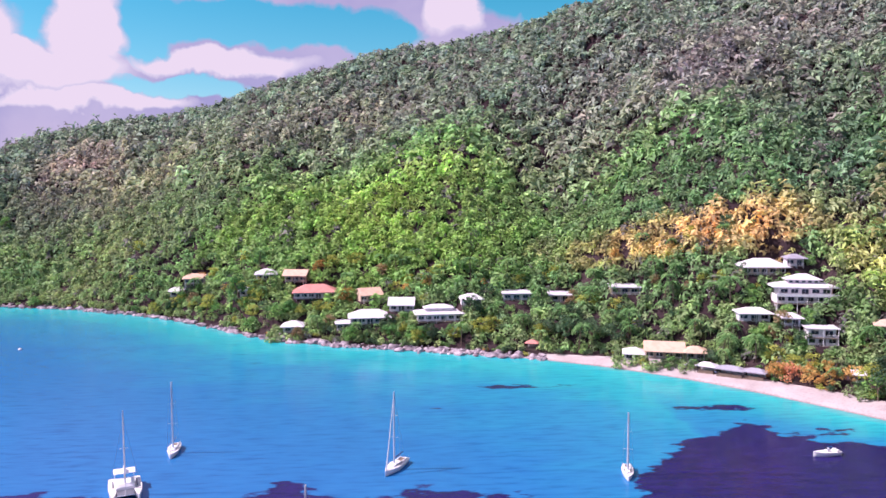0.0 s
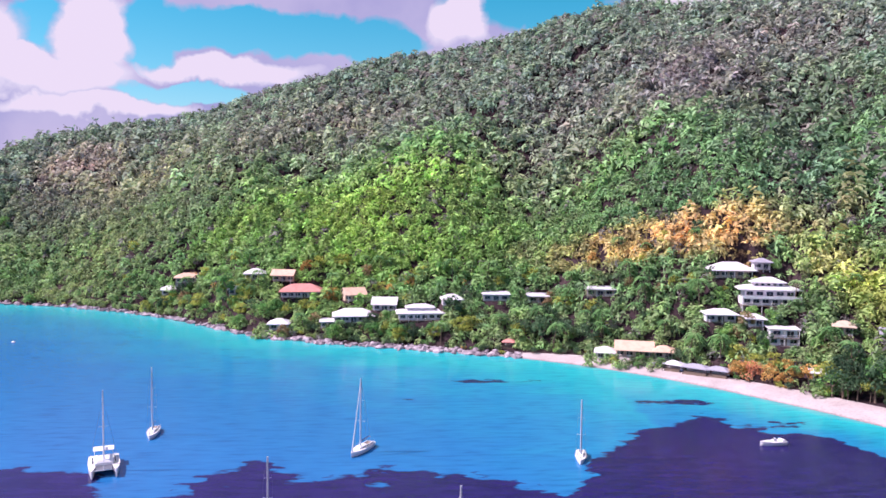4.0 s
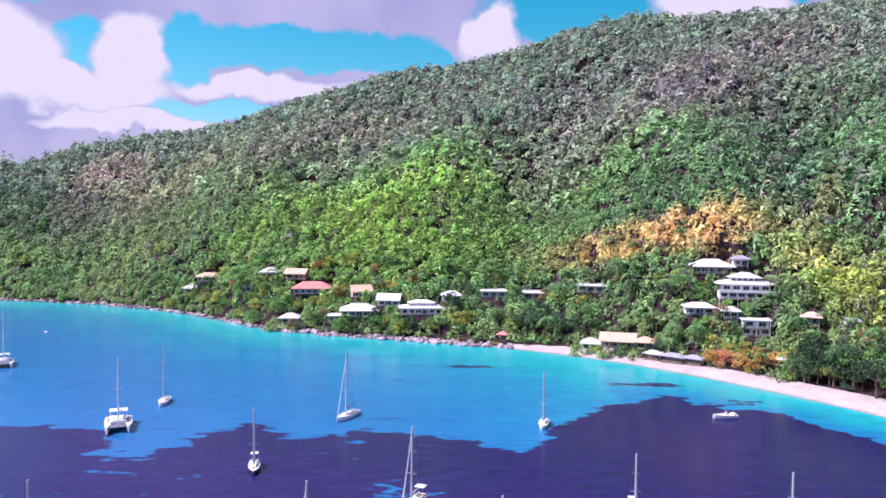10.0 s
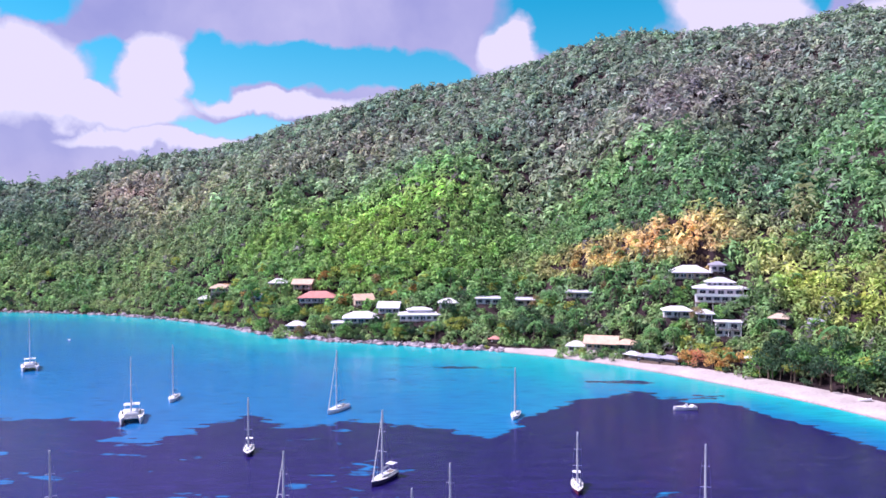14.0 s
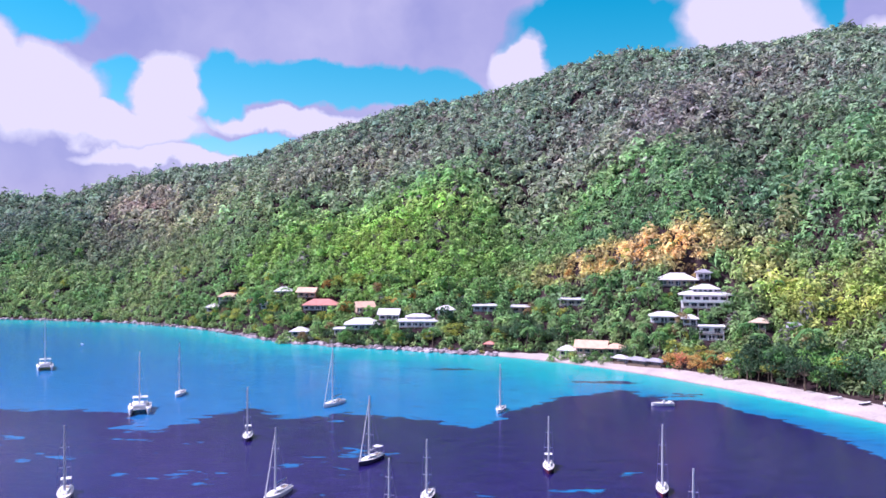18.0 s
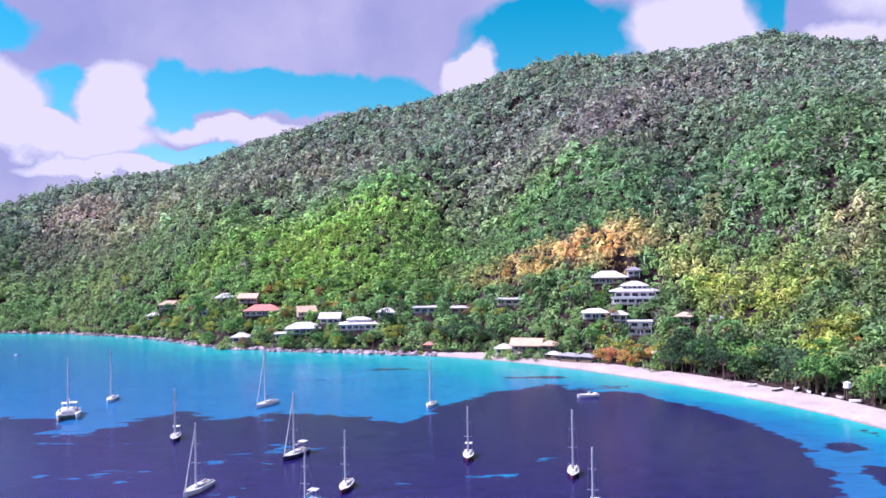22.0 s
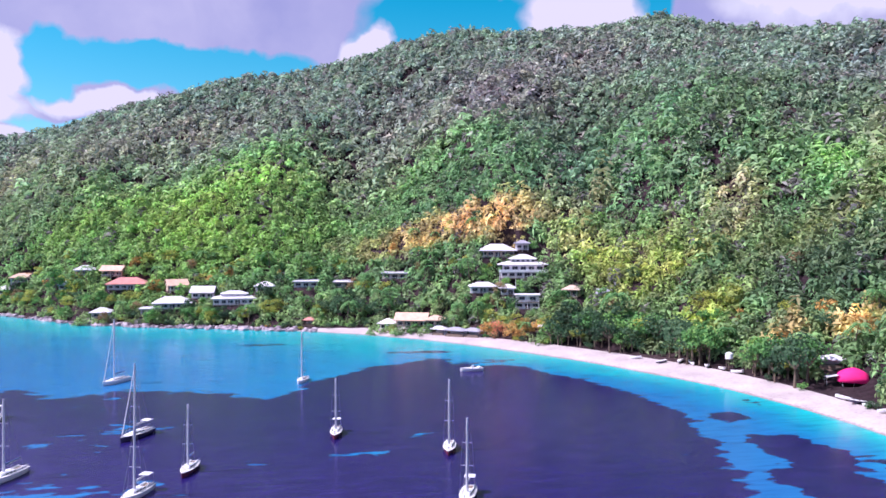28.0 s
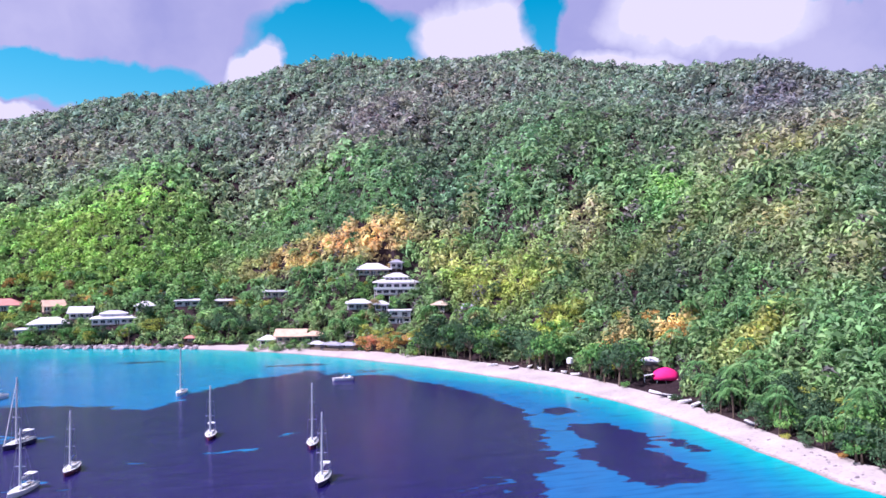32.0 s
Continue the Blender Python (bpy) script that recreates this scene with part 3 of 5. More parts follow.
def water_sheet():
    az = np.radians(np.r_[np.linspace(-180, -60, 40), np.linspace(-59, 89, 220), np.linspace(90, 180, 40)])
    radii = np.r_[0.5, np.linspace(10, 330, 100), np.linspace(350, 640, 26), 800, 1100, 1600, 2400, 3600, 4900]
    a, r = np.meshgrid(az[:-1], radii, indexing="ij")
    x, y = cartesian(a, r)
    n, m = a.shape
    verts = np.stack([x, y, 0 * x], -1).reshape(-1, 3)
    i, j = np.meshgrid(np.arange(n), np.arange(m - 1), indexing="ij")
    k, k2 = i * m + j, ((i + 1) % n) * m + j
    faces = np.stack([k, k + 1, k2 + 1, k2], -1).reshape(-1, 4)
    ob = mesh_object("water", verts.tolist(), faces[:, ::-1].tolist(), WATER, True)
    # true distance off the shore, thinned along the line
    sx, sy = np.array(SHORE).T
    line = np.stack([np.interp(np.linspace(0, len(sx) - 1, 220), np.arange(len(sx)), v) for v in (sx, sy)], -1)
    off = np.sqrt(((verts[:, None, :2] - line[None]) ** 2).sum(-1)).min(1)
    depth = np.interp(off, [0, 6, 26, 60, 120, 260, 700], [0, 0.045, 0.14, 0.24, 0.38, 0.6, 0.9])
    side = np.interp(verts[:, 0], [-400, -60, 20, 90, 150], [1.25, 1.1, 0.9, 0.92, 1.0])
    # the bottom drops off faster along the near end of the beach
    side = side * np.where(verts[:, 0] > 60, np.interp(verts[:, 1], [40, 140, 215, 265], [3.3, 2.7, 1.4, 1.0]), 1.0)
    vx, vy = verts[:, 0], verts[:, 1]
    soft = lambda v: np.clip(v, 0, 1)
    bed = soft((np.interp(vx, BED_X, BED_Y) - vy) / 16 + 0.5) * soft((np.interp(vy, SIDE_Y, SIDE_X) - vx) / 10 + 0.5) * np.interp(vx, [-120, 0, 40], [0.50, 0.54, 0.62])
    for cx, cy, wx, wy, k in BEDS:
        bed = np.maximum(bed, k * np.exp(-(((verts[:, 0] - cx) / wx) ** 4 + ((verts[:, 1] - cy) / wy) ** 4)))
    for cx, cy, wx, wy, k in CLEAR:
        bed -= k * np.exp(-(((verts[:, 0] - cx) / wx) ** 2 + ((verts[:, 1] - cy) / wy) ** 2))
    for key, values in (("depth", depth * side), ("seagrass", bed)):
        layer = ob.data.attributes.new(key, "FLOAT", "POINT")
        layer.data.foreach_set("value", values.astype(np.float32))
    return tagged(ob, "clear turquoise bay water over sand and dark sea grass", "sea", kind="structure")


water = water_sheet()


OPEN_FRONT = {"flat": 8.5, "block": 8.0, "grand": 6.0, "tiered": 5.0}


def clear_of_houses(x, y, more=0.0):
    """Off every house and off the open ground before its front."""
    return all(abs(x - h[1]) > h[3] * 0.5 + more or not -h[4] * 0.5 - (7.0 if h[6] == "tan" else OPEN_FRONT.get(h[0], 2.6)) - more < y - h[2] < h[4] * 0.5 + more for h in HOUSES)


def off_houses(x, y, more=0.0):
    """Off every house and its deck."""
    return all(abs(x - h[1]) > h[3] * 0.5 + more or not -h[4] * 0.5 - 2.6 - more < y - h[2] < h[4] * 0.5 + more for h in HOUSES)


def open_spot(x, y):
    """Away from the tent, the huts and the tank, and from the ground in front of them."""
    spots = ((175, 127, 6), (171, 120, 7), (169, 128, 6), (176, 137, 4), (160, 162, 3), (155, 154, 4), (95, 264, 6), (101, 259, 6), (89, 271, 5), (96, 256, 6))
    return all(math.hypot(x - a, y - b) > r for a, b, r in spots)


# ---- forest on the slopes ----
DRY_BAND = [(52, 378), (68, 364), (84, 352), (100, 335), (115, 320), (131, 307), (152, 306), (176, 304)]
DRY_TONES = [(0.20, 0.26, 0.10), (0.31, 0.31, 0.12), (0.42, 0.345, 0.14), (0.53, 0.385, 0.165), (0.58, 0.40, 0.175), (0.54, 0.395, 0.175), (0.38, 0.33, 0.16)]


def growth_color(x, y, z):
    """Base colour of the growth by its place on the slope: dry scrub high up, green below, dry grass on the spur."""
    az, r = polar(x, y)
    s = np.clip((r - shore_r(az)) / (np.interp(az, RIDGE_AZ, RIDGE_R) - shore_r(az)), 0, 1.2)
    n = np.sin(x / 23.0 + 2.0 * np.sin(y / 31.0)) * np.sin(y / 27.0 + 1.1 * np.sin(x / 37.0))
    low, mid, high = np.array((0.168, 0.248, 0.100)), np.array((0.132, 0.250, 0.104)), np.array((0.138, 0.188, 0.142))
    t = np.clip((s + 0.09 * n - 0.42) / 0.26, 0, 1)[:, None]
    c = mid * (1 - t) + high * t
    u = np.clip((0.22 + 0.05 * n - s) / 0.15, 0, 1)[:, None]
    c = c * (1 - u) + low * u

    def patch(cx, cy, wx, wy, color, power=2):
        nonlocal c
        k = np.exp(-((np.abs(x - cx) / wx) ** power + (np.abs(y - cy) / wy) ** power))
        k = np.clip(k * (1 + 0.5 * n) if power < 3 else k * (1.2 + 0.2 * n), 0, 1)[:, None]
        c = c * (1 - k) + np.array(color) * k

    patch(5, 408, 75, 42, (0.185, 0.320, 0.078), 3)
    patch(-38, 427, 50, 38, (0.225, 0.350, 0.078), 2)
    patch(88, 405, 55, 34, (0.145, 0.265, 0.090), 2)
    # the band of dry golden grass that climbs along the spur
    for (ax, ay), (bx, by), color in zip(DRY_BAND, DRY_BAND[1:], DRY_TONES):
        u = np.clip(((x - ax) * (bx - ax) + (y - ay) * (by - ay)) / ((bx - ax) ** 2 + (by - ay) ** 2), 0, 1)
        off = np.hypot(x - ax - u * (bx - ax), y - ay - u * (by - ay))
        k = np.clip(1.25 - (off / (8.5 + 2.5 * n)) ** 2, 0, 1)[:, None]
        c = c * (1 - k) + np.array(color) * k
    # the slope above the beach: yellow-green growth, darker green patches, dry tan patches
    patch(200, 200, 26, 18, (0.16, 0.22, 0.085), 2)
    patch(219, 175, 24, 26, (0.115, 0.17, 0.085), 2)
    patch(186, 227, 16, 10, (0.33, 0.35, 0.10), 2)
    patch(163, 262, 13, 22, (0.36, 0.41, 0.10), 2)
    patch(170, 234, 13, 13, (0.35, 0.42, 0.09), 2)
    patch(184, 252, 15, 12, (0.34, 0.36, 0.12), 2)
    patch(156, 286, 12, 9, (0.40, 0.36, 0.13), 2)
    patch(214, 248, 12, 12, (0.46, 0.38, 0.22), 2)
    patch(207, 231, 9, 9, (0.48, 0.37, 0.19), 2)
    patch(171, 192, 10, 8, (0.40, 0.45, 0.09), 2)
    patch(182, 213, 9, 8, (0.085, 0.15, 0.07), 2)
    patch(235, 205, 20, 10, (0.30, 0.30, 0.10), 2)
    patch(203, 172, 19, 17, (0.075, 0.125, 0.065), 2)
    patch(253, 165, 18, 20, (0.30, 0.31, 0.14), 2)
    patch(240, 128, 16, 20, (0.27, 0.28, 0.13), 2)
    patch(199, 114, 11, 8, (0.32, 0.33, 0.08), 2)
    patch(178, 160, 6, 5, (0.62, 0.42, 0.17), 3)
    patch(194, 148, 7, 5, (0.62, 0.44, 0.17), 3)
    patch(253, 236, 13, 9, (0.18, 0.40, 0.07), 2)
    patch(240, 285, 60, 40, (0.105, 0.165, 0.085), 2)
    patch(199, 114, 11, 8, (0.32, 0.33, 0.08), 2)
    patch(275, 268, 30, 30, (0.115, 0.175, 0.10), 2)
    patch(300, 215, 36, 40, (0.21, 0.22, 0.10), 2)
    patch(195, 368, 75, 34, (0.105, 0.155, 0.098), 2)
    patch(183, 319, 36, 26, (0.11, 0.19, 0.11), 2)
    patch(-243, 563, 36, 30, (0.28, 0.245, 0.205), 3)
    patch(-170, 540, 60, 26, (0.225, 0.240, 0.155), 2)
    patch(-295, 512, 60, 26, (0.195, 0.293, 0.111), 2)
    patch(-186, 490, 50, 24, (0.221, 0.286, 0.117), 2)
    patch(-110, 452, 45, 26, (0.182, 0.299, 0.078), 2)
    patch(-270, 545, 40, 20, (0.169, 0.215, 0.137), 2)
    patch(-124, 484, 50, 20, (0.169, 0.234, 0.117), 2)
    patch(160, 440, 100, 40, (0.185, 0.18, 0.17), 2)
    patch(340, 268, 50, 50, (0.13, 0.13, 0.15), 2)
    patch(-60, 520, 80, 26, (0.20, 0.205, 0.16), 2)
    return c


def canopy(name, label, rng, x, y, size, high, leaves, leaf):
    """Uneven domes of single leaf sprays, joined into one sheet of forest."""
    z = ground_z(x, y)
    n = len(x)
    th = rng.uniform(0, 2 * np.pi, (n, leaves))
    up = rng.uniform(-0.12, 1.0, (n, leaves))
    flat = np.sqrt(np.clip(1 - up**2, 0, 1))
    lump = rng.uniform(0.62, 1.12, (n, leaves))
    nx, ny, nz = flat * np.cos(th), flat * np.sin(th), up
    mid = np.stack([x[:, None] + size[:, None] * lump * nx, y[:, None] + size[:, None] * lump * ny, z[:, None] + 0.9 + high[:, None] * lump * np.clip(nz, -0.1, 1) * 1.15], -1)
    nrm = np.stack([nx, ny, nz * 0.9 + 0.25], -1) + rng.normal(0, 0.45, (n, leaves, 3))
    nrm /= np.linalg.norm(nrm, axis=-1, keepdims=True)
    tan = np.cross(nrm, rng.normal(0, 1, nrm.shape))
    tan /= np.linalg.norm(tan, axis=-1, keepdims=True)
    bit = np.cross(nrm, tan)
    half = (size[:, None] * rng.uniform(*leaf, (n, leaves)))[..., None]
    droop = np.array([0, 0, 1.0]) * half * 0.35
    quads = np.stack([mid - tan * half - droop, mid - bit * half * 0.36, mid + tan * half - droop, mid + bit * half * 0.36], 2).reshape(-1, 3)
    faces = np.arange(len(quads)).reshape(-1, 4)
    me = bpy.data.meshes.new(name)
    me.vertices.add(len(quads))
    me.vertices.foreach_set("co", quads.astype(np.float32).ravel())
    me.loops.add(faces.size)
    me.loops.foreach_set("vertex_index", faces.ravel().astype(np.int32))
    me.polygons.add(len(faces))
    me.polygons.foreach_set("loop_start", np.arange(0, faces.size, 4).astype(np.int32))
    me.update(calc_edges=True)
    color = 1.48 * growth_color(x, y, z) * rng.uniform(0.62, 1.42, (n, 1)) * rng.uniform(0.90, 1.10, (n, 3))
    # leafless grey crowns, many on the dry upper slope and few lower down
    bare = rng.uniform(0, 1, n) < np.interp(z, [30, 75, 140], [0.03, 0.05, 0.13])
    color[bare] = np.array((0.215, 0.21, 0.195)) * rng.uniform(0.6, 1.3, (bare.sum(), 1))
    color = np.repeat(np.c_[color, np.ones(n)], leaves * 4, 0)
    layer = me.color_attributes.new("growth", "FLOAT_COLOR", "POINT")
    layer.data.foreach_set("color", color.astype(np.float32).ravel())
    me.materials.append(FOREST)
    return tagged(new(name, me), label, "forest", kind="stuff")


def forest():
    rng = np.random.default_rng(7)
    count = 120000
    az = np.radians(rng.uniform(-50, 84, count))
    rs, rr = shore_r(az), np.interp(az, RIDGE_AZ, RIDGE_R)
    r = np.sqrt(rng.uniform(0, 1, count) * ((rr + 14) ** 2 - rs**2) + rs**2)
    x, y = cartesian(az, r)
    d = r - rs
    keep = d > np.where(az > radians(22), beach_w(az) + 8.0, np.where(az > radians(3), beach_w(az) + 4.0, 5.0))
    town = (np.abs(np.degrees(az) - 1) < 22) & (d < 62)
    keep &= rng.uniform(0, 1, count) < np.where(town, 0.24, np.where(d < 115, np.where(x > 125, 0.29, 0.40), 0.225))
    x, y, d = x[keep], y[keep], d[keep]
    keep = np.array([q > 130 or (clear_of_houses(a, b, 1.2) and open_spot(a, b)) for a, b, q in zip(x, y, d)])
    x, y, d = x[keep], y[keep], d[keep]
    near = d < 115
    size = rng.uniform(2.1, 4.4, len(x)) * np.where(near, 0.85, 1.15) * np.interp(d, [10, 40], [0.72, 1.0])
    high = size * rng.uniform(0.75, 1.4, len(x))
    high = np.where((x > 125) & (d < 150), high * rng.uniform(0.7, 1.7, len(x)), high)
    # taller crowns stand out of the canopy
    tall = (rng.uniform(0, 1, len(x)) < 0.14) & (d > 30) & (d < 190)
    high, size = np.where(tall, high * 1.85, high), np.where(tall, size * 1.22, size)
    # low growth close round every house, kept under the deck in front
    rx, ry, rh = [], [], []
    for row, pad in zip(HOUSES, PADS):
        _, hx, hy, w, dd, *rest = row
        for _ in range(int(4.2 * (w + dd))):
            px, py = hx + rng.uniform(-w / 2 - 6, w / 2 + 6), hy + rng.uniform(-dd / 2 - 9, dd / 2 + 5)
            if not off_houses(px, py, 0.9) or not open_spot(px, py):
                continue
            front = py < hy - dd / 2 - 2 and abs(px - hx) < w / 2 + 1
            room = (pad[4] + 0.9 - float(ground_z(px, py)) - 0.9) / 1.15 if front else 9.0
            if room > 0.5:
                rx.append(px)
                ry.append(py)
                rh.append(min(room, rng.uniform(1.2, 2.6)))
    rx, ry, rh = np.array(rx), np.array(ry), np.array(rh)
    x, y, near = np.r_[x, rx], np.r_[y, ry], np.r_[near, np.ones(len(rx), bool)]
    size, high = np.r_[size, np.clip(rh, 1.0, 2.0)], np.r_[high, rh]
    reach = np.hypot(x - 40, y + 60)
    close = (x > 125) & (y < 335) & (reach < 345)
    mid = (x > 125) & ~close & (reach < 450)
    for name, label, pick, leaves, leaf in (
            ("lower_forest", "mixed green and dry forest on the lower slope", near & ~close & ~mid, 38, (0.24, 0.52)),
            ("near_forest", "green and yellow dry forest above the beach", close, 44, (0.24, 0.50)),
            ("side_forest", "dry forest with grey and green crowns on the side slope", mid, 32, (0.25, 0.54)),
            ("upper_forest", "dense dry tropical forest on the upper hillside", ~near & ~close & ~mid, 23, (0.29, 0.61))):
        canopy(name, label, rng, x[pick], y[pick], size[pick], high[pick], leaves, leaf)


forest()


# ---- trees ----
def leaf_cloud(bm, rng, centre, radius, count, leaf):
    cx, cy, cz = centre
    for _ in range(count):
        v = Vector((rng.gauss(0, 1), rng.gauss(0, 1), rng.gauss(0, 1))).normalized()
        p = Vector((cx + v.x * radius * rng.uniform(0.6, 1.05), cy + v.y * radius * rng.uniform(0.6, 1.05), cz + v.z * radius * 0.72 * rng.uniform(0.6, 1.05)))
        n = (v + Vector((rng.gauss(0, 0.5), rng.gauss(0, 0.5), rng.gauss(0.3, 0.5)))).normalized()
        t = n.orthogonal().normalized()
        t.rotate(Matrix.Rotation(rng.uniform(0, 6.28), 3, n))
        b = n.cross(t)
        s = leaf * rng.uniform(0.7, 1.4)
        bm.faces.new([bm.verts.new(q) for q in (p - t * s - Vector((0, 0, s * 0.3)), p - b * s * 0.55, p + t * s - Vector((0, 0, s * 0.3)), p + b * s * 0.55)])


def broadleaf(seed, height, spread, mat, label, low=0.27):
    """A tree with a tapered, forking trunk and a crown of many leaf sprays."""
    rng = random.Random(seed)
    tree = thing("tree", label, "tree", "trees by the houses and the beach")
    bm = bmesh.new()
    lean = Vector((rng.uniform(-0.08, 0.08), rng.uniform(-0.08, 0.08), 1))
    fork = lean * height * low
    rod(bm, (0, 0, -0.6), fork * 0.5, height * 0.042, height * 0.03, 8)
    rod(bm, fork * 0.5, fork, height * 0.03, height * 0.022, 8)
    tips = []
    for k in range(6):
        a = 2 * math.pi * k / 6 + rng.uniform(-0.4, 0.4)
        tip = fork + Vector((math.cos(a) * spread * rng.uniform(0.35, 0.7), math.sin(a) * spread * rng.uniform(0.35, 0.7), height * rng.uniform(0.14, 0.58)))
        rod(bm, fork, tip, height * 0.016, height * 0.006, 6)
        tips.append(tip)
    part("trunk", bm, BARK, tree)
    bm = bmesh.new()
    for tip in tips:
        leaf_cloud(bm, rng, tip, spread * rng.uniform(0.30, 0.44), 54, height * 0.046)
    leaf_cloud(bm, rng, fork + Vector((0, 0, height * 0.55)), spread * 0.45, 70, height * 0.046)
    for _ in range(5 if low < 0.35 else 0):
        a = rng.uniform(0, 6.28)
        leaf_cloud(bm, rng, (math.cos(a) * spread * 0.7, math.sin(a) * spread * 0.7, height * rng.uniform(0.2, 0.5)), spread * 0.3, 36, height * 0.044)
    part("crown", bm, mat, tree)
    return tree


def palm(seed, height, label):
    """A coconut palm: a curved ringed trunk and drooping, feathered fronds."""
    rng = random.Random(seed)
    tree = thing("palm_tree", label, "palm", "palms along the bay")
    bm = bmesh.new()
    bend = Vector((rng.uniform(-1, 1), rng.uniform(-1, 1), 0)).normalized() * height * 0.14
    pts = [Vector((0, 0, -0.5)) + bend * (k / 6) ** 2 + Vector((0, 0, (height + 0.5) * k / 6)) for k in range(7)]
    for k in range(6):
        rod(bm, pts[k], pts[k + 1], 0.26 - 0.02 * k, 0.235 - 0.02 * k, 8)
    part("trunk", bm, BARK, tree)
    top = pts[-1]
    for k in range(13):
        bm = bmesh.new()
        a = 2 * math.pi * k / 13 + rng.uniform(-0.2, 0.2)
        rise, length = rng.uniform(0.1, 0.9), height * rng.uniform(0.34, 0.46)
        out = Vector((math.cos(a), math.sin(a), 0))
        side = Vector((-math.sin(a), math.cos(a), 0))
        spine = [top + out * length * s + Vector((0, 0, length * (rise * s - 1.15 * s * s))) for s in (0, 0.2, 0.4, 0.6, 0.8, 1.0)]
        for s0, s1 in zip(spine, spine[1:]):
            rod(bm, s0, s1, 0.05, 0.04, 4)
        for i in range(14):
            s = 0.12 + 0.86 * i / 13
            j = min(int(s * 5), 4)
            p = spine[j].lerp(spine[j + 1], s * 5 - j)
            ln = length * 0.30 * (1 - 0.6 * abs(s - 0.45))
            for sg in (-1, 1):
                tip = p + side * sg * ln + out * ln * 0.35 + Vector((0, 0, -ln * rng.uniform(0.35, 0.75)))
                w = out * 0.16
                bm.faces.new([bm.verts.new(q) for q in (p - w, p + w, tip)])
        part("frond", bm, LEAF_PALM, tree)
    return tree


def bush(seed, size, mat, label, name="shrub"):
    rng = random.Random(seed)
    ob = thing(name, label, "shrub", "shrubs round the houses")
    bm = bmesh.new()
    for k in range(5):
        a = 2 * math.pi * k / 5
        rod(bm, (0, 0, -0.3), (math.cos(a) * size * 0.5, math.sin(a) * size * 0.5, size * 0.6), size * 0.03, size * 0.012, 5)
    part("stem", bm, BARK, ob)
    bm = bmesh.new()
    for k in range(6):
        a = rng.uniform(0, 6.28)
        leaf_cloud(bm, rng, (math.cos(a) * size * 0.45, math.sin(a) * size * 0.45, size * rng.uniform(0.35, 0.75)), size * 0.42, 45, size * 0.085)
    part("foliage", bm, mat, ob)
    return ob


def planted(proto, x, y, turn, size=1.0):
    m = Matrix.Translation((x, y, ground_at(x, y))) @ Matrix.Rotation(turn, 4, "Z") @ Matrix.Scale(size, 4)
    ob = copy_thing(proto, m)
    ob.matrix_basis = m
    return ob


def remove_thing(ob):
    for o in (*ob.children_recursive, ob):
        bpy.data.objects.remove(o)


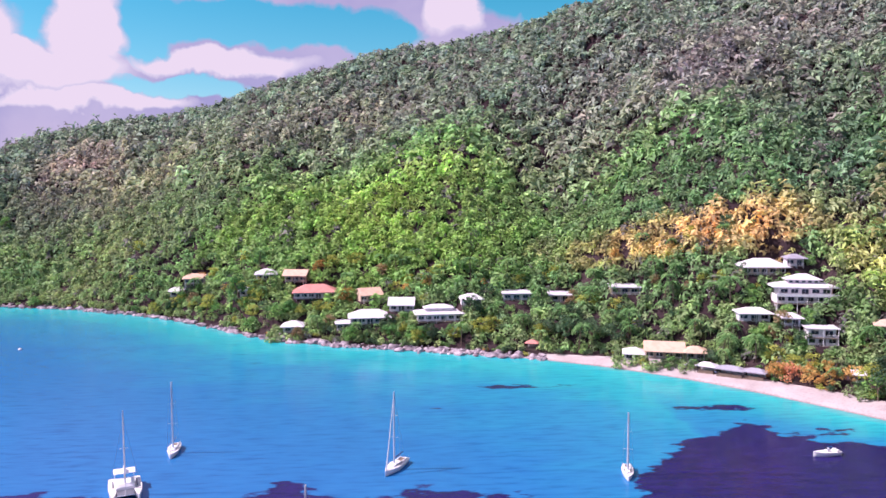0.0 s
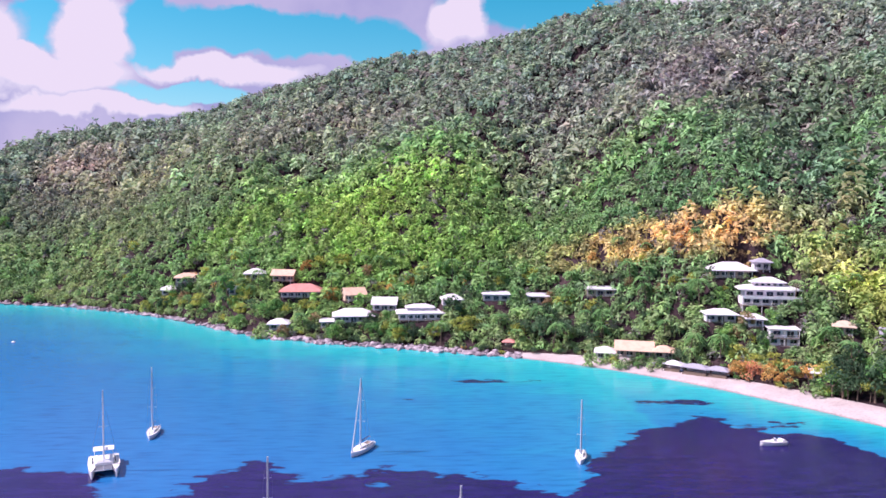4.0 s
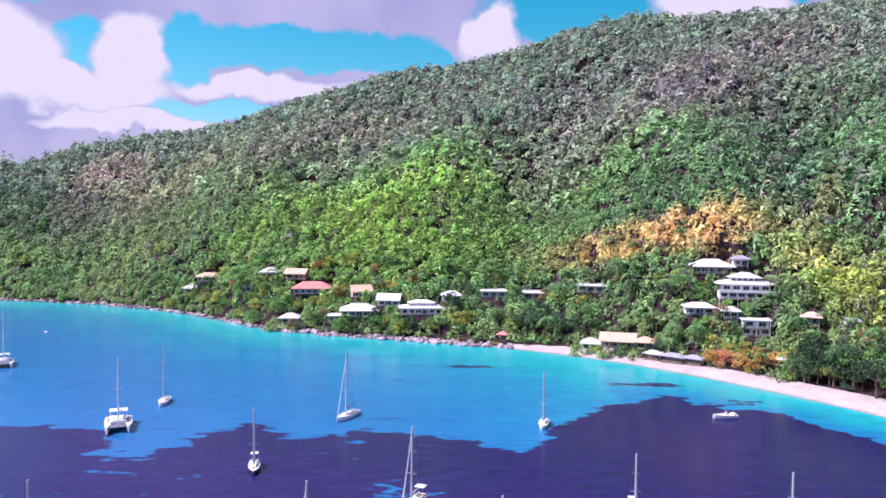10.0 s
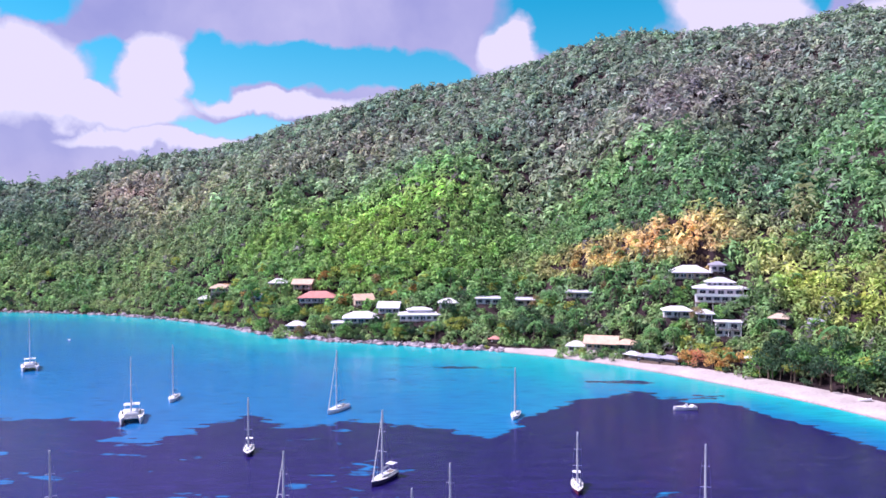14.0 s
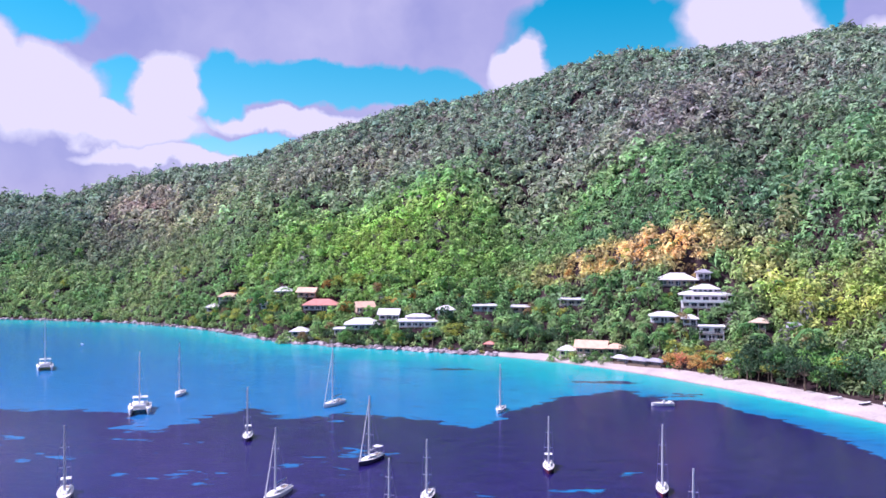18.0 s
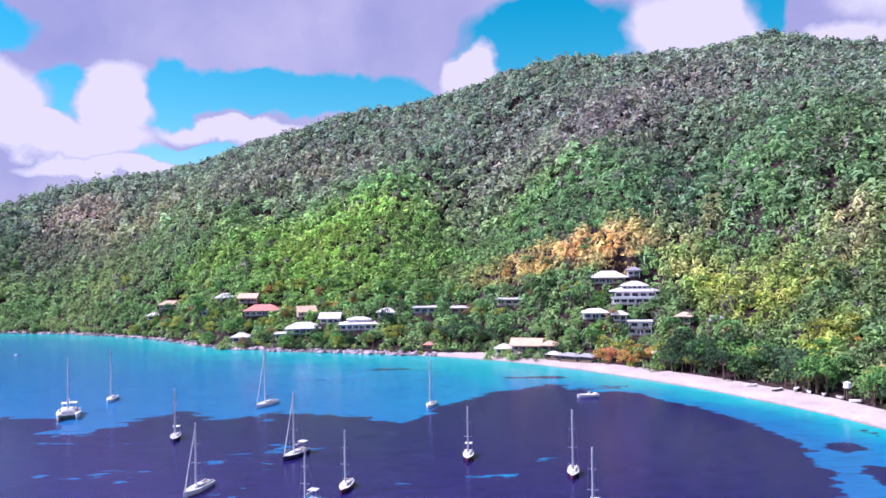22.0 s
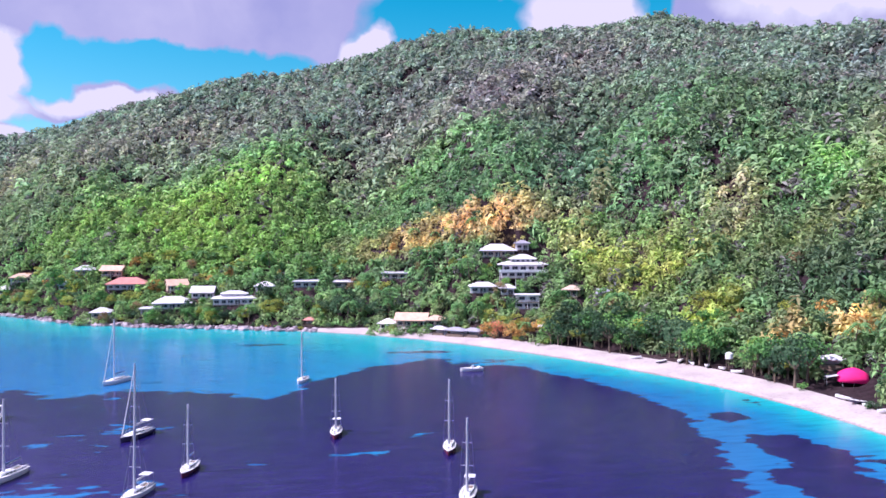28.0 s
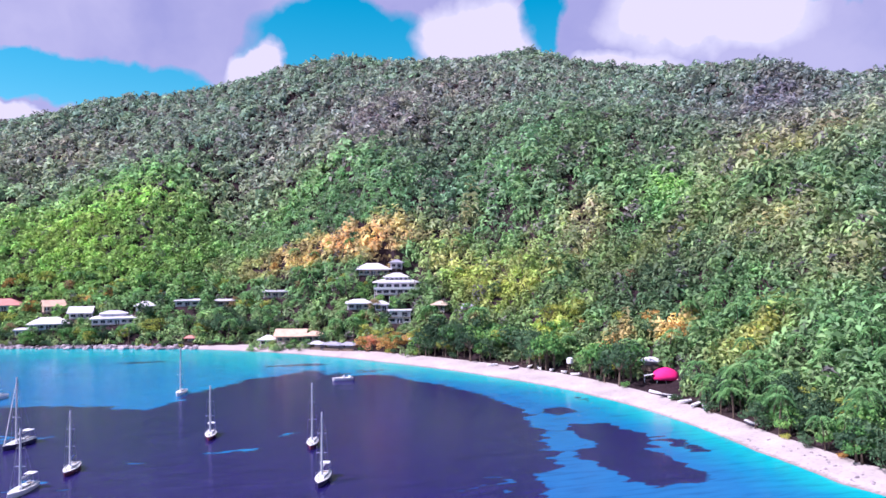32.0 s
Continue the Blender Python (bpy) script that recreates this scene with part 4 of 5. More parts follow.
def plant_all():
    protos = {
        "green": [broadleaf(11, 9, 4.6, LEAF_GREEN, "bright green broadleaf tree with a full crown"), broadleaf(12, 7, 4.2, LEAF_GREEN, "low green broadleaf tree with a wide crown")],
        "dark": [broadleaf(13, 10, 5.0, LEAF_DARK, "dark green shade tree with a dense crown"), broadleaf(14, 8, 5.2, LEAF_DARK, "spreading dark sea grape tree")],
        "yellow": [broadleaf(15, 8, 4.4, LEAF_YELLOW, "yellow-green tree with a loose crown"), broadleaf(16, 6.5, 3.8, LEAF_YELLOW, "small yellow-green tree with thin crown")],
        "orange": [broadleaf(17, 7, 4.0, LEAF_ORANGE, "tree with orange dry-season leaves")],
        "tan": [broadleaf(18, 7.5, 4.2, LEAF_TAN, "half-bare tree with tan dry leaves")],
        "red": [broadleaf(19, 7, 5.0, LEAF_RED, "flame tree in red-orange blossom by the beach")],
        "shade": [broadleaf(41, 9.5, 5.6, LEAF_GREEN, "full green beach tree with a shaded trunk", 0.42), broadleaf(42, 10.5, 6.2, LEAF_DARK, "tall dark tree with dense crown behind the sand", 0.42), broadleaf(43, 8.5, 5.4, LEAF_YELLOW, "tall yellow-green tree with high crown", 0.4)],
        "palm": [palm(21, 11, "tall coconut palm with drooping fronds"), palm(22, 8.5, "leaning coconut palm with green fronds"), palm(23, 9.5, "coconut palm beside the houses")],
    }
    rng = random.Random(5)

    def put(kind, x, y, size=1.0):
        planted(rng.choice(protos[kind]), x, y, rng.uniform(0, 6.28), size * rng.uniform(0.85, 1.15))

    # single trees that stand out
    for kind, x, y, size in (
        ("red", 110, 252, 0.9), ("orange", 114, 247, 0.8), ("orange", 118.5, 243, 0.85), ("orange", 123, 239, 0.8), ("orange", -46, 371, 1.0), ("yellow", -42, 392, 1.0), ("tan", -66, 350, 0.8),
        ("orange", -28, 384, 0.8), ("yellow", -52, 424, 1.0), ("orange", 175, 158, 1.0), ("orange", 192, 142, 1.1), ("yellow", 178, 190, 1.0), ("tan", 149, 229, 0.9), ("green", 131, 287.4, 0.3), ("yellow", 127.5, 287.6, 0.3),
        ("yellow", -100, 420, 1.0), ("yellow", -118, 405, 1.1), ("green", -100, 392, 1.2), ("green", -112, 398, 1.0), ("yellow", -128, 415, 1.0), ("orange", -126, 434, 0.9), ("yellow", -88, 385, 1.0),
        ("green", -78, 368, 1.1), ("green", -90, 372, 1.1), ("yellow", -152, 428, 1.0), ("tan", 57, 343, 0.8), ("tan", 88, 322, 0.9), ("yellow", 66, 335, 0.9), ("yellow", 20, 331, 0.8), ("yellow", 14, 329, 0.8),
        ("dark", 138, 222, 1.25), ("dark", 146, 214, 1.3), ("dark", 42, 322, 1.2), ("dark", 48, 316, 1.2), ("dark", 58, 312, 1.2), ("dark", 66, 306, 1.15), ("dark", 52, 326, 1.1), ("dark", 12, 340, 1.1),
        ("green", 119, 271, 0.8), ("palm", 135, 271, 0.7), ("green", 136, 276, 0.6), ("dark", 117, 285, 0.6), ("green", 113, 288, 0.6), ("palm", 126, 286.5, 0.45), ("green", 121, 264, 0.5), ("palm", 133, 258, 0.6), ("green", 118, 259, 0.55), ("palm", 112, 271, 0.6), ("green", 105, 271, 0.5), ("palm", 176, 96, 0.8), ("palm", 181, 92, 0.85), ("palm", 172, 88, 0.7), ("palm", 168, 82, 0.7), ("dark", 178, 84, 1.2), ("dark", 174, 74, 1.2), ("dark", 170, 62, 1.1), ("green", 166, 70, 0.6), ("palm", 160, 180, 0.9), ("palm", 166, 172, 0.9), ("orange", 105.5, 255, 0.8), ("orange", 108, 257, 0.7), ("orange", 116, 251, 0.75), ("orange", 121, 247, 0.75), ("yellow", 117, 253, 0.7), ("yellow", 112, 256, 0.7), ("orange", 191, 160, 1.0), ("orange", 176, 180, 0.9), ("yellow", 171, 199, 1.0), ("yellow", 174, 194, 0.9), ("yellow", 184, 168, 0.8), ("tan", 133.5, 247, 0.6), ("tan", 129, 303.5, 0.6), ("orange", 124.5, 304.5, 0.6), ("dark", 136, 301, 0.6), ("tan", 133, 303, 0.6), ("green", 117.3, 287.8, 0.42), ("dark", 122.8, 287.4, 0.38), ("green", 125, 287.2, 0.34), ("green", 120.5, 287.6, 0.36), ("yellow", 115.5, 288.0, 0.5), ("dark", 112, 293, 0.7), ("green", 136.5, 289.5, 0.6), ("dark", 138, 293, 0.7), ("green", 153, 235.5, 0.6), ("green", 149.5, 236.5, 0.6), ("dark", 156, 238, 0.7), ("green", 137, 247, 0.45), ("dark", 142.5, 246, 0.55), ("orange", 124.5, 238.5, 0.6), ("green", 129, 238, 0.8), ("dark", 132, 234, 1.1), ("palm", 135, 231, 1.0), ("orange", -45, 369, 1.0), ("yellow", -22, 368, 0.9), ("yellow", -38, 392, 0.9), ("orange", -17, 366, 0.8), ("yellow", -102, 401, 1.0), ("yellow", -90, 392, 0.9), ("orange", -109, 407, 0.8), ("yellow", -54, 365, 1.0), ("yellow", -67, 367, 1.0), ("yellow", -137, 425, 1.0), ("tan", -52, 357, 0.8), ("yellow", 17, 328, 0.9), ("green", -14, 334, 0.7), ("orange", -60, 395, 0.9), ("yellow", 53, 362, 0.8), ("tan", 55, 337, 0.8), ("yellow", 71, 322, 0.9), ("yellow", 65, 332, 0.9), ("yellow", 102, 307, 0.8)):
        put(kind, x, y, size)
    # the belt between the beach or rocks and the lower slope
    made = 0
    while made < 48:
        az = radians(rng.uniform(-34, 70))
        rs = float(shore_r(az))
        d = rng.uniform(0, 1) ** 1.3 * 78
        wide = beach_w(az) + 5 if az > radians(3) else 6
        if d < wide - 3:
            continue
        x, y = (float(v) for v in cartesian(az, rs + d))
        if not clear_of_houses(x, y, 2.6) or not open_spot(x, y):
            continue
        deg = math.degrees(az)
        if deg > 22:
            kind = rng.choices(("dark", "green", "palm", "yellow", "tan"), (4.0 if d < wide + 14 else 1.5, 4, 2.5, 2, 0.3))[0]
        elif deg > 3:
            kind = rng.choices(("dark", "green", "palm", "yellow", "tan"), (4, 3.5, 3.5, 1.2, 0.5))[0]
        else:
            kind = rng.choices(("dark", "green", "palm", "yellow", "tan", "orange"), (2.4, 4, 1.2, 2.6, 0.6, 0.2))[0]
        put(kind, x, y, rng.uniform(0.65, 1.0))
        made += 1
    # the tall dark belt behind the sand
    for k in range(150):
        az = radians(22 + 46 * (k + rng.uniform(0, 1)) / 150)
        r = float(shore_r(az) + beach_w(az)) + rng.uniform(0.5, 13)
        x, y = (float(v) for v in cartesian(az, r))
        if clear_of_houses(x, y, 4) and open_spot(x, y) and math.hypot(x - 172, y - 123) > 14 and math.hypot(x - 173, y - 111) > 11 and math.hypot(x - 160, y - 162) > 7 and rng.random() < 0.8:
            if az > radians(47):
                put(rng.choices(("palm", "dark", "green"), (3, 3, 2))[0], x, y, rng.uniform(0.6, 1.0))
            else:
                planted(rng.choices(protos["shade"], (3, 5, 1.0))[0], x, y, rng.uniform(0, 6.28), rng.choice((0.7, 0.85, 1.0, 1.15)))
    for k in range(16):
        az = radians(rng.uniform(46, 68))
        r = float(shore_r(az) + beach_w(az)) + rng.uniform(12, 60)
        x, y = (float(v) for v in cartesian(az, r))
        if open_spot(x, y) and math.hypot(x - 172, y - 123) > 12:
            put("palm", x, y, rng.uniform(0.75, 1.05))
    # palms and bright garden trees among the villas
    for k in range(170):
        az = radians(rng.uniform(-22, 24))
        r = float(shore_r(az)) + (float(beach_w(az)) if az > radians(3) else 4) + rng.uniform(3, 58)
        x, y = (float(v) for v in cartesian(az, r))
        if clear_of_houses(x, y, 3.0) and open_spot(x, y):
            put(rng.choices(("palm", "orange", "yellow", "tan"), (8, 0.9, 1.5, 0.7))[0], x, y, rng.uniform(0.68, 1.0))
    for k in range(22):
        az = radians(rng.uniform(21, 66))
        r = float(shore_r(az) + beach_w(az)) + rng.uniform(9, 24)
        x, y = (float(v) for v in cartesian(az, r))
        if clear_of_houses(x, y, 3) and open_spot(x, y):
            put(rng.choices(("dark", "green", "palm", "yellow"), (2.6, 3.6, 4.0, 0.9))[0], x, y, rng.uniform(0.85, 1.25))
    # low growth in front of and beside each house
    for kind, hx, hy, w, d, *rest in HOUSES:
        level = next(p[4] for h, p in zip(HOUSES, PADS) if h[1] == hx and h[2] == hy)
        for k in range(2 + int(w / 4)):
            # crowns that reach up to the sill or the eaves
            x = hx + w * rng.uniform(-0.62, 0.62)
            y = hy - d / 2 - rng.uniform(5.0, 9.5)
            if float(polar(x, y)[1] - shore_r(polar(x, y)[0])) < 5 or not clear_of_houses(x, y, 1.5) or not open_spot(x, y):
                continue
            tall = level + rng.uniform(0.0, 1.5) - ground_at(x, y)
            pick = rng.choices(("green", "palm", "yellow", "dark", "tan"), (4, 2.5, 1.4, 2, 0.3))[0]
            planted(protos[pick][0], x, y, rng.uniform(0, 6.28), min(max(tall / {"green": 9, "dark": 10, "yellow": 8, "tan": 7.5, "palm": 12}[pick], 0.3), 0.85))
        for k in range(2):
            x = hx + w * rng.uniform(-0.75, 0.75)
            y = hy - d / 2 - rng.uniform(3.6, 9.0)
            beside = abs(x - hx) > w * 0.5 + 1.5
            if float(polar(x, y)[1] - shore_r(polar(x, y)[0])) < 5 or not clear_of_houses(x, y, 0.8):
                continue
            put(rng.choices(("green", "palm", "yellow", "dark", "tan"), (4, 2.5, 1.6, 2, 0.4))[0], x, y, 0.75 if beside else 0.46)
    for group in protos.values():
        for p in group:
            remove_thing(p)
    shrubs = [bush(31, 2.2, LEAF_GREEN, "rounded bright green garden shrub"), bush(32, 1.8, LEAF_YELLOW, "low yellow-green garden shrub"), bush(33, 2.4, LEAF_DARK, "dark sea grape shrub behind the beach"), bush(34, 1.8, LEAF_ORANGE, "orange flowering garden shrub")]
    made = 0
    while made < 260:
        az = radians(rng.uniform(-30, 68))
        rs = float(shore_r(az))
        d = (beach_w(az) + 0.5 if az > radians(3) else 4.5) + rng.uniform(0, 1) ** 2.2 * 45
        x, y = (float(v) for v in cartesian(az, rs + d))
        if not off_houses(x, y, 0.8) or not open_spot(x, y) or (az > radians(22) and d < beach_w(az) + 12 and rng.random() < 0.8):
            continue
        planted(rng.choices(shrubs, (3, 2, 4, 0.5))[0], x, y, rng.uniform(0, 6.28), rng.uniform(0.6, 1.3))
        made += 1
    for p in shrubs:
        remove_thing(p)


plant_all()


# ---- houses ----
ROOFS = {"white": (WHITE_ROOF, "white painted"), "pink": (PINK_ROOF, "salmon-pink tiled"), "peach": (PEACH_ROOF, "peach tiled"), "grey": (GREY_ROOF, "grey sheet"), "tan": (CREAM_WALL, "tan")}
WALLS = {"white": (WHITE_WALL, "white stucco"), "cream": (CREAM_WALL, "cream stucco")}


def hip_roof(w, d, z, rise, over, ridge, thick=0.22):
    """A roof with four slopes and a real edge; ridge 0 makes a pyramid."""
    bm = bmesh.new()
    x, y = w / 2 + over, d / 2 + over
    base = [bm.verts.new(p) for p in ((-x, -y, z), (x, -y, z), (x, y, z), (-x, y, z))]
    eave = [bm.verts.new(p) for p in ((-x, -y, z + thick), (x, -y, z + thick), (x, y, z + thick), (-x, y, z + thick))]
    a, b = bm.verts.new((-ridge / 2, 0, z + thick + rise)), bm.verts.new((ridge / 2, 0, z + thick + rise))
    bm.faces.new(base[::-1])
    for k in range(4):
        bm.faces.new((base[k], base[(k + 1) % 4], eave[(k + 1) % 4], eave[k]))
    bm.faces.new((eave[0], eave[1], b, a))
    bm.faces.new((eave[1], eave[2], b))
    bm.faces.new((eave[2], eave[3], a, b))
    bm.faces.new((eave[3], eave[0], a))
    return bm


def gable_roof(w, d, z, rise, over, thick=0.22):
    bm = bmesh.new()
    x, y = w / 2 + over, d / 2 + over
    prof = [(-y, z), (-y, z + thick), (0, z + rise + thick), (y, z + thick), (y, z), (0, z + rise)]
    return loft(bm, [[(sx, p, q) for p, q in prof] for sx in (-x, x)])


def wall_ring(w, d, z0, z1, gaps, t=0.25):
    """Four walls with thickness; openings on the front: (x, half width, sill, head)."""
    bm = bmesh.new()
    box(bm, -w / 2, w / 2, d / 2 - t, d / 2, z0, z1)
    box(bm, -w / 2, -w / 2 + t, -d / 2 + t, d / 2 - t, z0, z1)
    box(bm, w / 2 - t, w / 2, -d / 2 + t, d / 2 - t, z0, z1)
    x = -w / 2
    for gx, hw, sill, head in sorted(gaps):
        box(bm, x, gx - hw, -d / 2, -d / 2 + t, z0, z1)
        if sill > 0.05:
            box(bm, gx - hw, gx + hw, -d / 2, -d / 2 + t, z0, z0 + sill)
        box(bm, gx - hw, gx + hw, -d / 2, -d / 2 + t, z0 + head, z1)
        x = gx + hw
    box(bm, x, w / 2, -d / 2, -d / 2 + t, z0, z1)
    return bm


def storey(house, w, d, z, wall, h=2.9, count=None):
    """Walls, a floor slab, and windows with frame, sill and pane in real openings."""
    n = count or max(2, int(w / 3.2))
    gaps = []
    for k in range(n):
        door = k == n // 2
        gaps.append((-w / 2 + w * (k + 0.5) / n, min(0.36 * w / n, 1.3), 0.0 if door else 0.7, 2.3))
    part("wall", wall_ring(w, d, z, z + h, gaps), wall, house)
    part("floor_slab", boxed(-w / 2 + 0.26, w / 2 - 0.26, -d / 2 + 0.26, d / 2 - 0.26, z + 0.02, z + 0.14, bevel=0), TIMBER, house)
    for gx, hw, sill, head in gaps:
        bm = bmesh.new()
        y = -d / 2 + 0.07
        for x0, x1, z0, z1 in ((gx - hw + 0.003, gx - hw + 0.09, sill, head), (gx + hw - 0.09, gx + hw - 0.003, sill, head), (gx - hw + 0.09, gx + hw - 0.09, head - 0.09, head - 0.003), (gx - hw + 0.09, gx + hw - 0.09, sill + 0.15 if sill < 0.05 else sill, sill + 0.24 if sill < 0.05 else sill + 0.08), (gx - 0.035, gx + 0.035, sill + 0.24, head - 0.09)):
            box(bm, x0, x1, y, y + 0.1, z + z0, z + z1)
        win = part("door" if sill < 0.05 else "window", bm, TRIM, house, "white framed glazed door" if sill < 0.05 else "white framed window")
        part("pane", boxed(gx - hw + 0.05, gx + hw - 0.05, y + 0.12, y + 0.14, z + sill + 0.16, z + head - 0.05, bevel=0), GLASS, win)
        if sill > 0.05:
            part("sill", boxed(gx - hw - 0.08, gx + hw + 0.08, -d / 2 - 0.09, -d / 2 - 0.002, z + sill - 0.09, z + sill - 0.01, bevel=0), TRIM, win)


def deck_with_posts(house, w, y0, y1, z, foot, roofed=None, rail=True):
    """A timber deck in front on posts, with a white railing and, if roofed, posts up to the eaves."""
    part("deck", boxed(-w / 2, w / 2, y0, y1, z - 0.2, z), TIMBER, house)
    n = max(3, int(w / 3.4) + 1)
    for k in range(n):
        x = -w / 2 + 0.2 + (w - 0.4) * k / (n - 1)
        part("post", boxed(x - 0.11, x + 0.11, y0 + 0.08, y0 + 0.3, foot, z - 0.2, bevel=0.02), WHITE_WALL, house)
        if roofed:
            part("post", boxed(x - 0.09, x + 0.09, y0 + 0.1, y0 + 0.28, z, roofed, bevel=0.02), TRIM, house)
    if rail:
        part("handrail", boxed(-w / 2, w / 2, y0 + 0.02, y0 + 0.09, z + 0.95, z + 1.03, bevel=0.01), TRIM, house)
        part("lower_rail", boxed(-w / 2, w / 2, y0 + 0.03, y0 + 0.08, z + 0.12, z + 0.18, bevel=0), TRIM, house)
        part("middle_rail", boxed(-w / 2, w / 2, y0 + 0.03, y0 + 0.08, z + 0.52, z + 0.58, bevel=0), TRIM, house)
        for k in range(n):
            x = -w / 2 + 0.2 + (w - 0.4) * k / (n - 1)
            part("rail_post", boxed(x - 0.05, x + 0.05, y0 + 0.02, y0 + 0.078, z, z + 0.95, bevel=0), TRIM, house)


def house(kind, x, y, w, d, storeys, roof, wall, turn, level):
    roof_mat, roof_word = ROOFS[roof]
    wall_mat, wall_word = WALLS[wall]
    z = level
    front = min(ground_at(x + dx, y - d / 2 - 2.5) for dx in (-w / 2, 0, w / 2))
    word = {"hip": "hipped", "gable": "gabled", "flat": "flat", "tiered": "two-tiered", "grand": "three-tiered", "block": "flat"}[kind]
    label = f"{'two-storey' if storeys > 1 else 'one-storey'} {wall_word} villa with {word} {roof_word} roof"
    ob = thing("house", label, "house", "villas on the slope", at=pose(x, y, z, 0, 0, turn))
    foot = min(front - z, 0.0) - 0.8
    part("foundation", boxed(-w / 2 - 0.1, w / 2 + 0.1, -d / 2 - 0.1, d / 2 + 0.1, foot, -0.002), STONE_WALL, ob)
    h = 2.9
    for k in range(storeys):
        ww, dd = (w, d) if k == 0 else (w * 0.92, d * 0.9)
        storey(ob, ww, dd, k * h, wall_mat, h)
    top = storeys * h
    if kind == "hip":
        part("roof", hip_roof(w, d + 2.3, top, d * 0.30, 0.9, max(w - d, w * 0.25)), roof_mat, ob).location = (0, -1.15, 0)
        deck_with_posts(ob, w * 0.9, -d / 2 - 2.3, -d / 2 - 0.102, 0.0, foot, top + 0.02)
    elif kind == "gable":
        part("roof", gable_roof(w, d + 2.2, top, (d + 2.2) * 0.3, 0.7), roof_mat, ob).location = (0, -1.1, 0)
        for sx in (-w / 2 + 0.13, w / 2 - 0.13):
            part("gable_wall", loft(bmesh.new(), [[(sx + o, -d / 2 + 0.05, top), (sx + o, d / 2 - 0.05, top), (sx + o, 0, top + d * 0.27)] for o in (-0.12, 0.12)]), wall_mat, ob)
        deck_with_posts(ob, w * 0.85, -d / 2 - 2.2, -d / 2 - 0.102, 0.0, foot, top + 0.02)
    elif kind == "flat":
        part("roof", boxed(-w / 2 - 0.8, w / 2 + 0.8, -d / 2 - 2.6, d / 2 + 0.7, top, top + 0.4, bevel=0.06), roof_mat, ob)
        part("parapet", boxed(-w / 2 - 0.6, w / 2 + 0.6, d / 2 + 0.2, d / 2 + 0.5, top + 0.4, top + 0.8), roof_mat, ob)
        deck_with_posts(ob, w, -d / 2 - 2.4, -d / 2 - 0.102, 0.0, foot, top)
    elif kind == "tiered":
        part("roof", hip_roof(w, d, top, 1.3, 1.2, w * 0.62), roof_mat, ob)
        part("clerestory", boxed(-w * 0.3, w * 0.3, -d * 0.2, d * 0.2, top + 0.5, top + 2.1), wall_mat, ob)
        part("upper_roof", hip_roof(w * 0.6, d * 0.4, top + 2.1, 1.5, 0.9, w * 0.26), roof_mat, ob)
        deck_with_posts(ob, w, -d / 2 - 2.6, -d / 2 - 0.102, 0.0, foot, top + 0.02)
    elif kind == "grand":
        deck_with_posts(ob, w * 1.08, -d / 2 - 3.0, -d / 2 - 0.102, 0.0, foot, h - 0.22)
        part("balcony", boxed(-w * 0.54, w * 0.54, -d / 2 - 3.0, -d / 2 - 0.002, h - 0.22, h - 0.02), WHITE_WALL, ob)
        part("balcony_rail", boxed(-w * 0.54, w * 0.54, -d / 2 - 3.0, -d / 2 - 2.9, h - 0.02, h + 0.85), TRIM, ob)
        part("roof", hip_roof(w, d, top, 1.6, 1.6, w * 0.6), roof_mat, ob)
        part("clerestory", boxed(-w * 0.27, w * 0.27, -d * 0.2, d * 0.2, top + 0.7, top + 2.5), wall_mat, ob)
        for k in range(5):
            cx = -w * 0.22 + w * 0.44 * k / 4
            part("clerestory_window", boxed(cx - 0.6, cx + 0.6, -d * 0.2 - 0.05, -d * 0.2 - 0.004, top + 1.5, top + 2.2, bevel=0), GLASS, ob)
        part("upper_roof", hip_roof(w * 0.54, d * 0.4, top + 2.5, 2.0, 1.1, w * 0.16), roof_mat, ob)
        part("wing_roof", hip_roof(5, 5, h - 0.6, 1.1, 0.5, 1.0), roof_mat, ob).location = (w * 0.5 + 3.6, 1.0, 0)
        part("wing_wall", boxed(w * 0.5 + 1.3, w * 0.5 + 5.9, -1.3, 3.3, foot, h - 0.6), wall_mat, ob)
    elif kind == "block":
        part("roof", boxed(-w / 2 - 0.5, w / 2 + 0.5, -d / 2 - 1.6, d / 2 + 0.5, top, top + 0.35, bevel=0.05), roof_mat, ob)
        deck_with_posts(ob, w, -d / 2 - 1.7, -d / 2 - 0.102, h, 0.0, top)
        deck_with_posts(ob, w, -d / 2 - 2.0, -d / 2 - 0.102, 0.0, foot, None)
    return ob


for row, pad in zip(HOUSES, PADS):
    house(*row, pad[4])


# ---- boats ----
def hull_ring(x, half, sheer, keel, flare=0.78):
    """Half-section of a hull at x: from the keel round to the sheer on both sides."""
    pts = [(0.0, keel), (0.55, keel * 0.72), (flare, keel * 0.2), (0.93, sheer * 0.45), (1.0, sheer)]
    return [(x, -half * u, v) for u, v in pts[::-1]] + [(x, half * u, v) for u, v in pts[1:]]


def hull_mesh(length, beam, free, stern=0.72, rings=11, draft=0.45):
    bm = bmesh.new()
    rows = []
    for k in range(rings):
        t = k / (rings - 1)
        x = length * (t - 0.46)
        half = beam / 2 * min(1.0, stern + (1 - stern) * math.sin(min(t / 0.42, 1) * math.pi / 2)) * (1 if t < 0.42 else max(0.02, 1 - ((t - 0.42) / 0.58) ** 2.2))
        rows.append(hull_ring(x + 0.35 * max(0, t - 0.8), half, free * (1 + 0.28 * t * t), -draft * (1 - 0.8 * t**3)))
    return loft(bm, rows, close=False, cap=True)


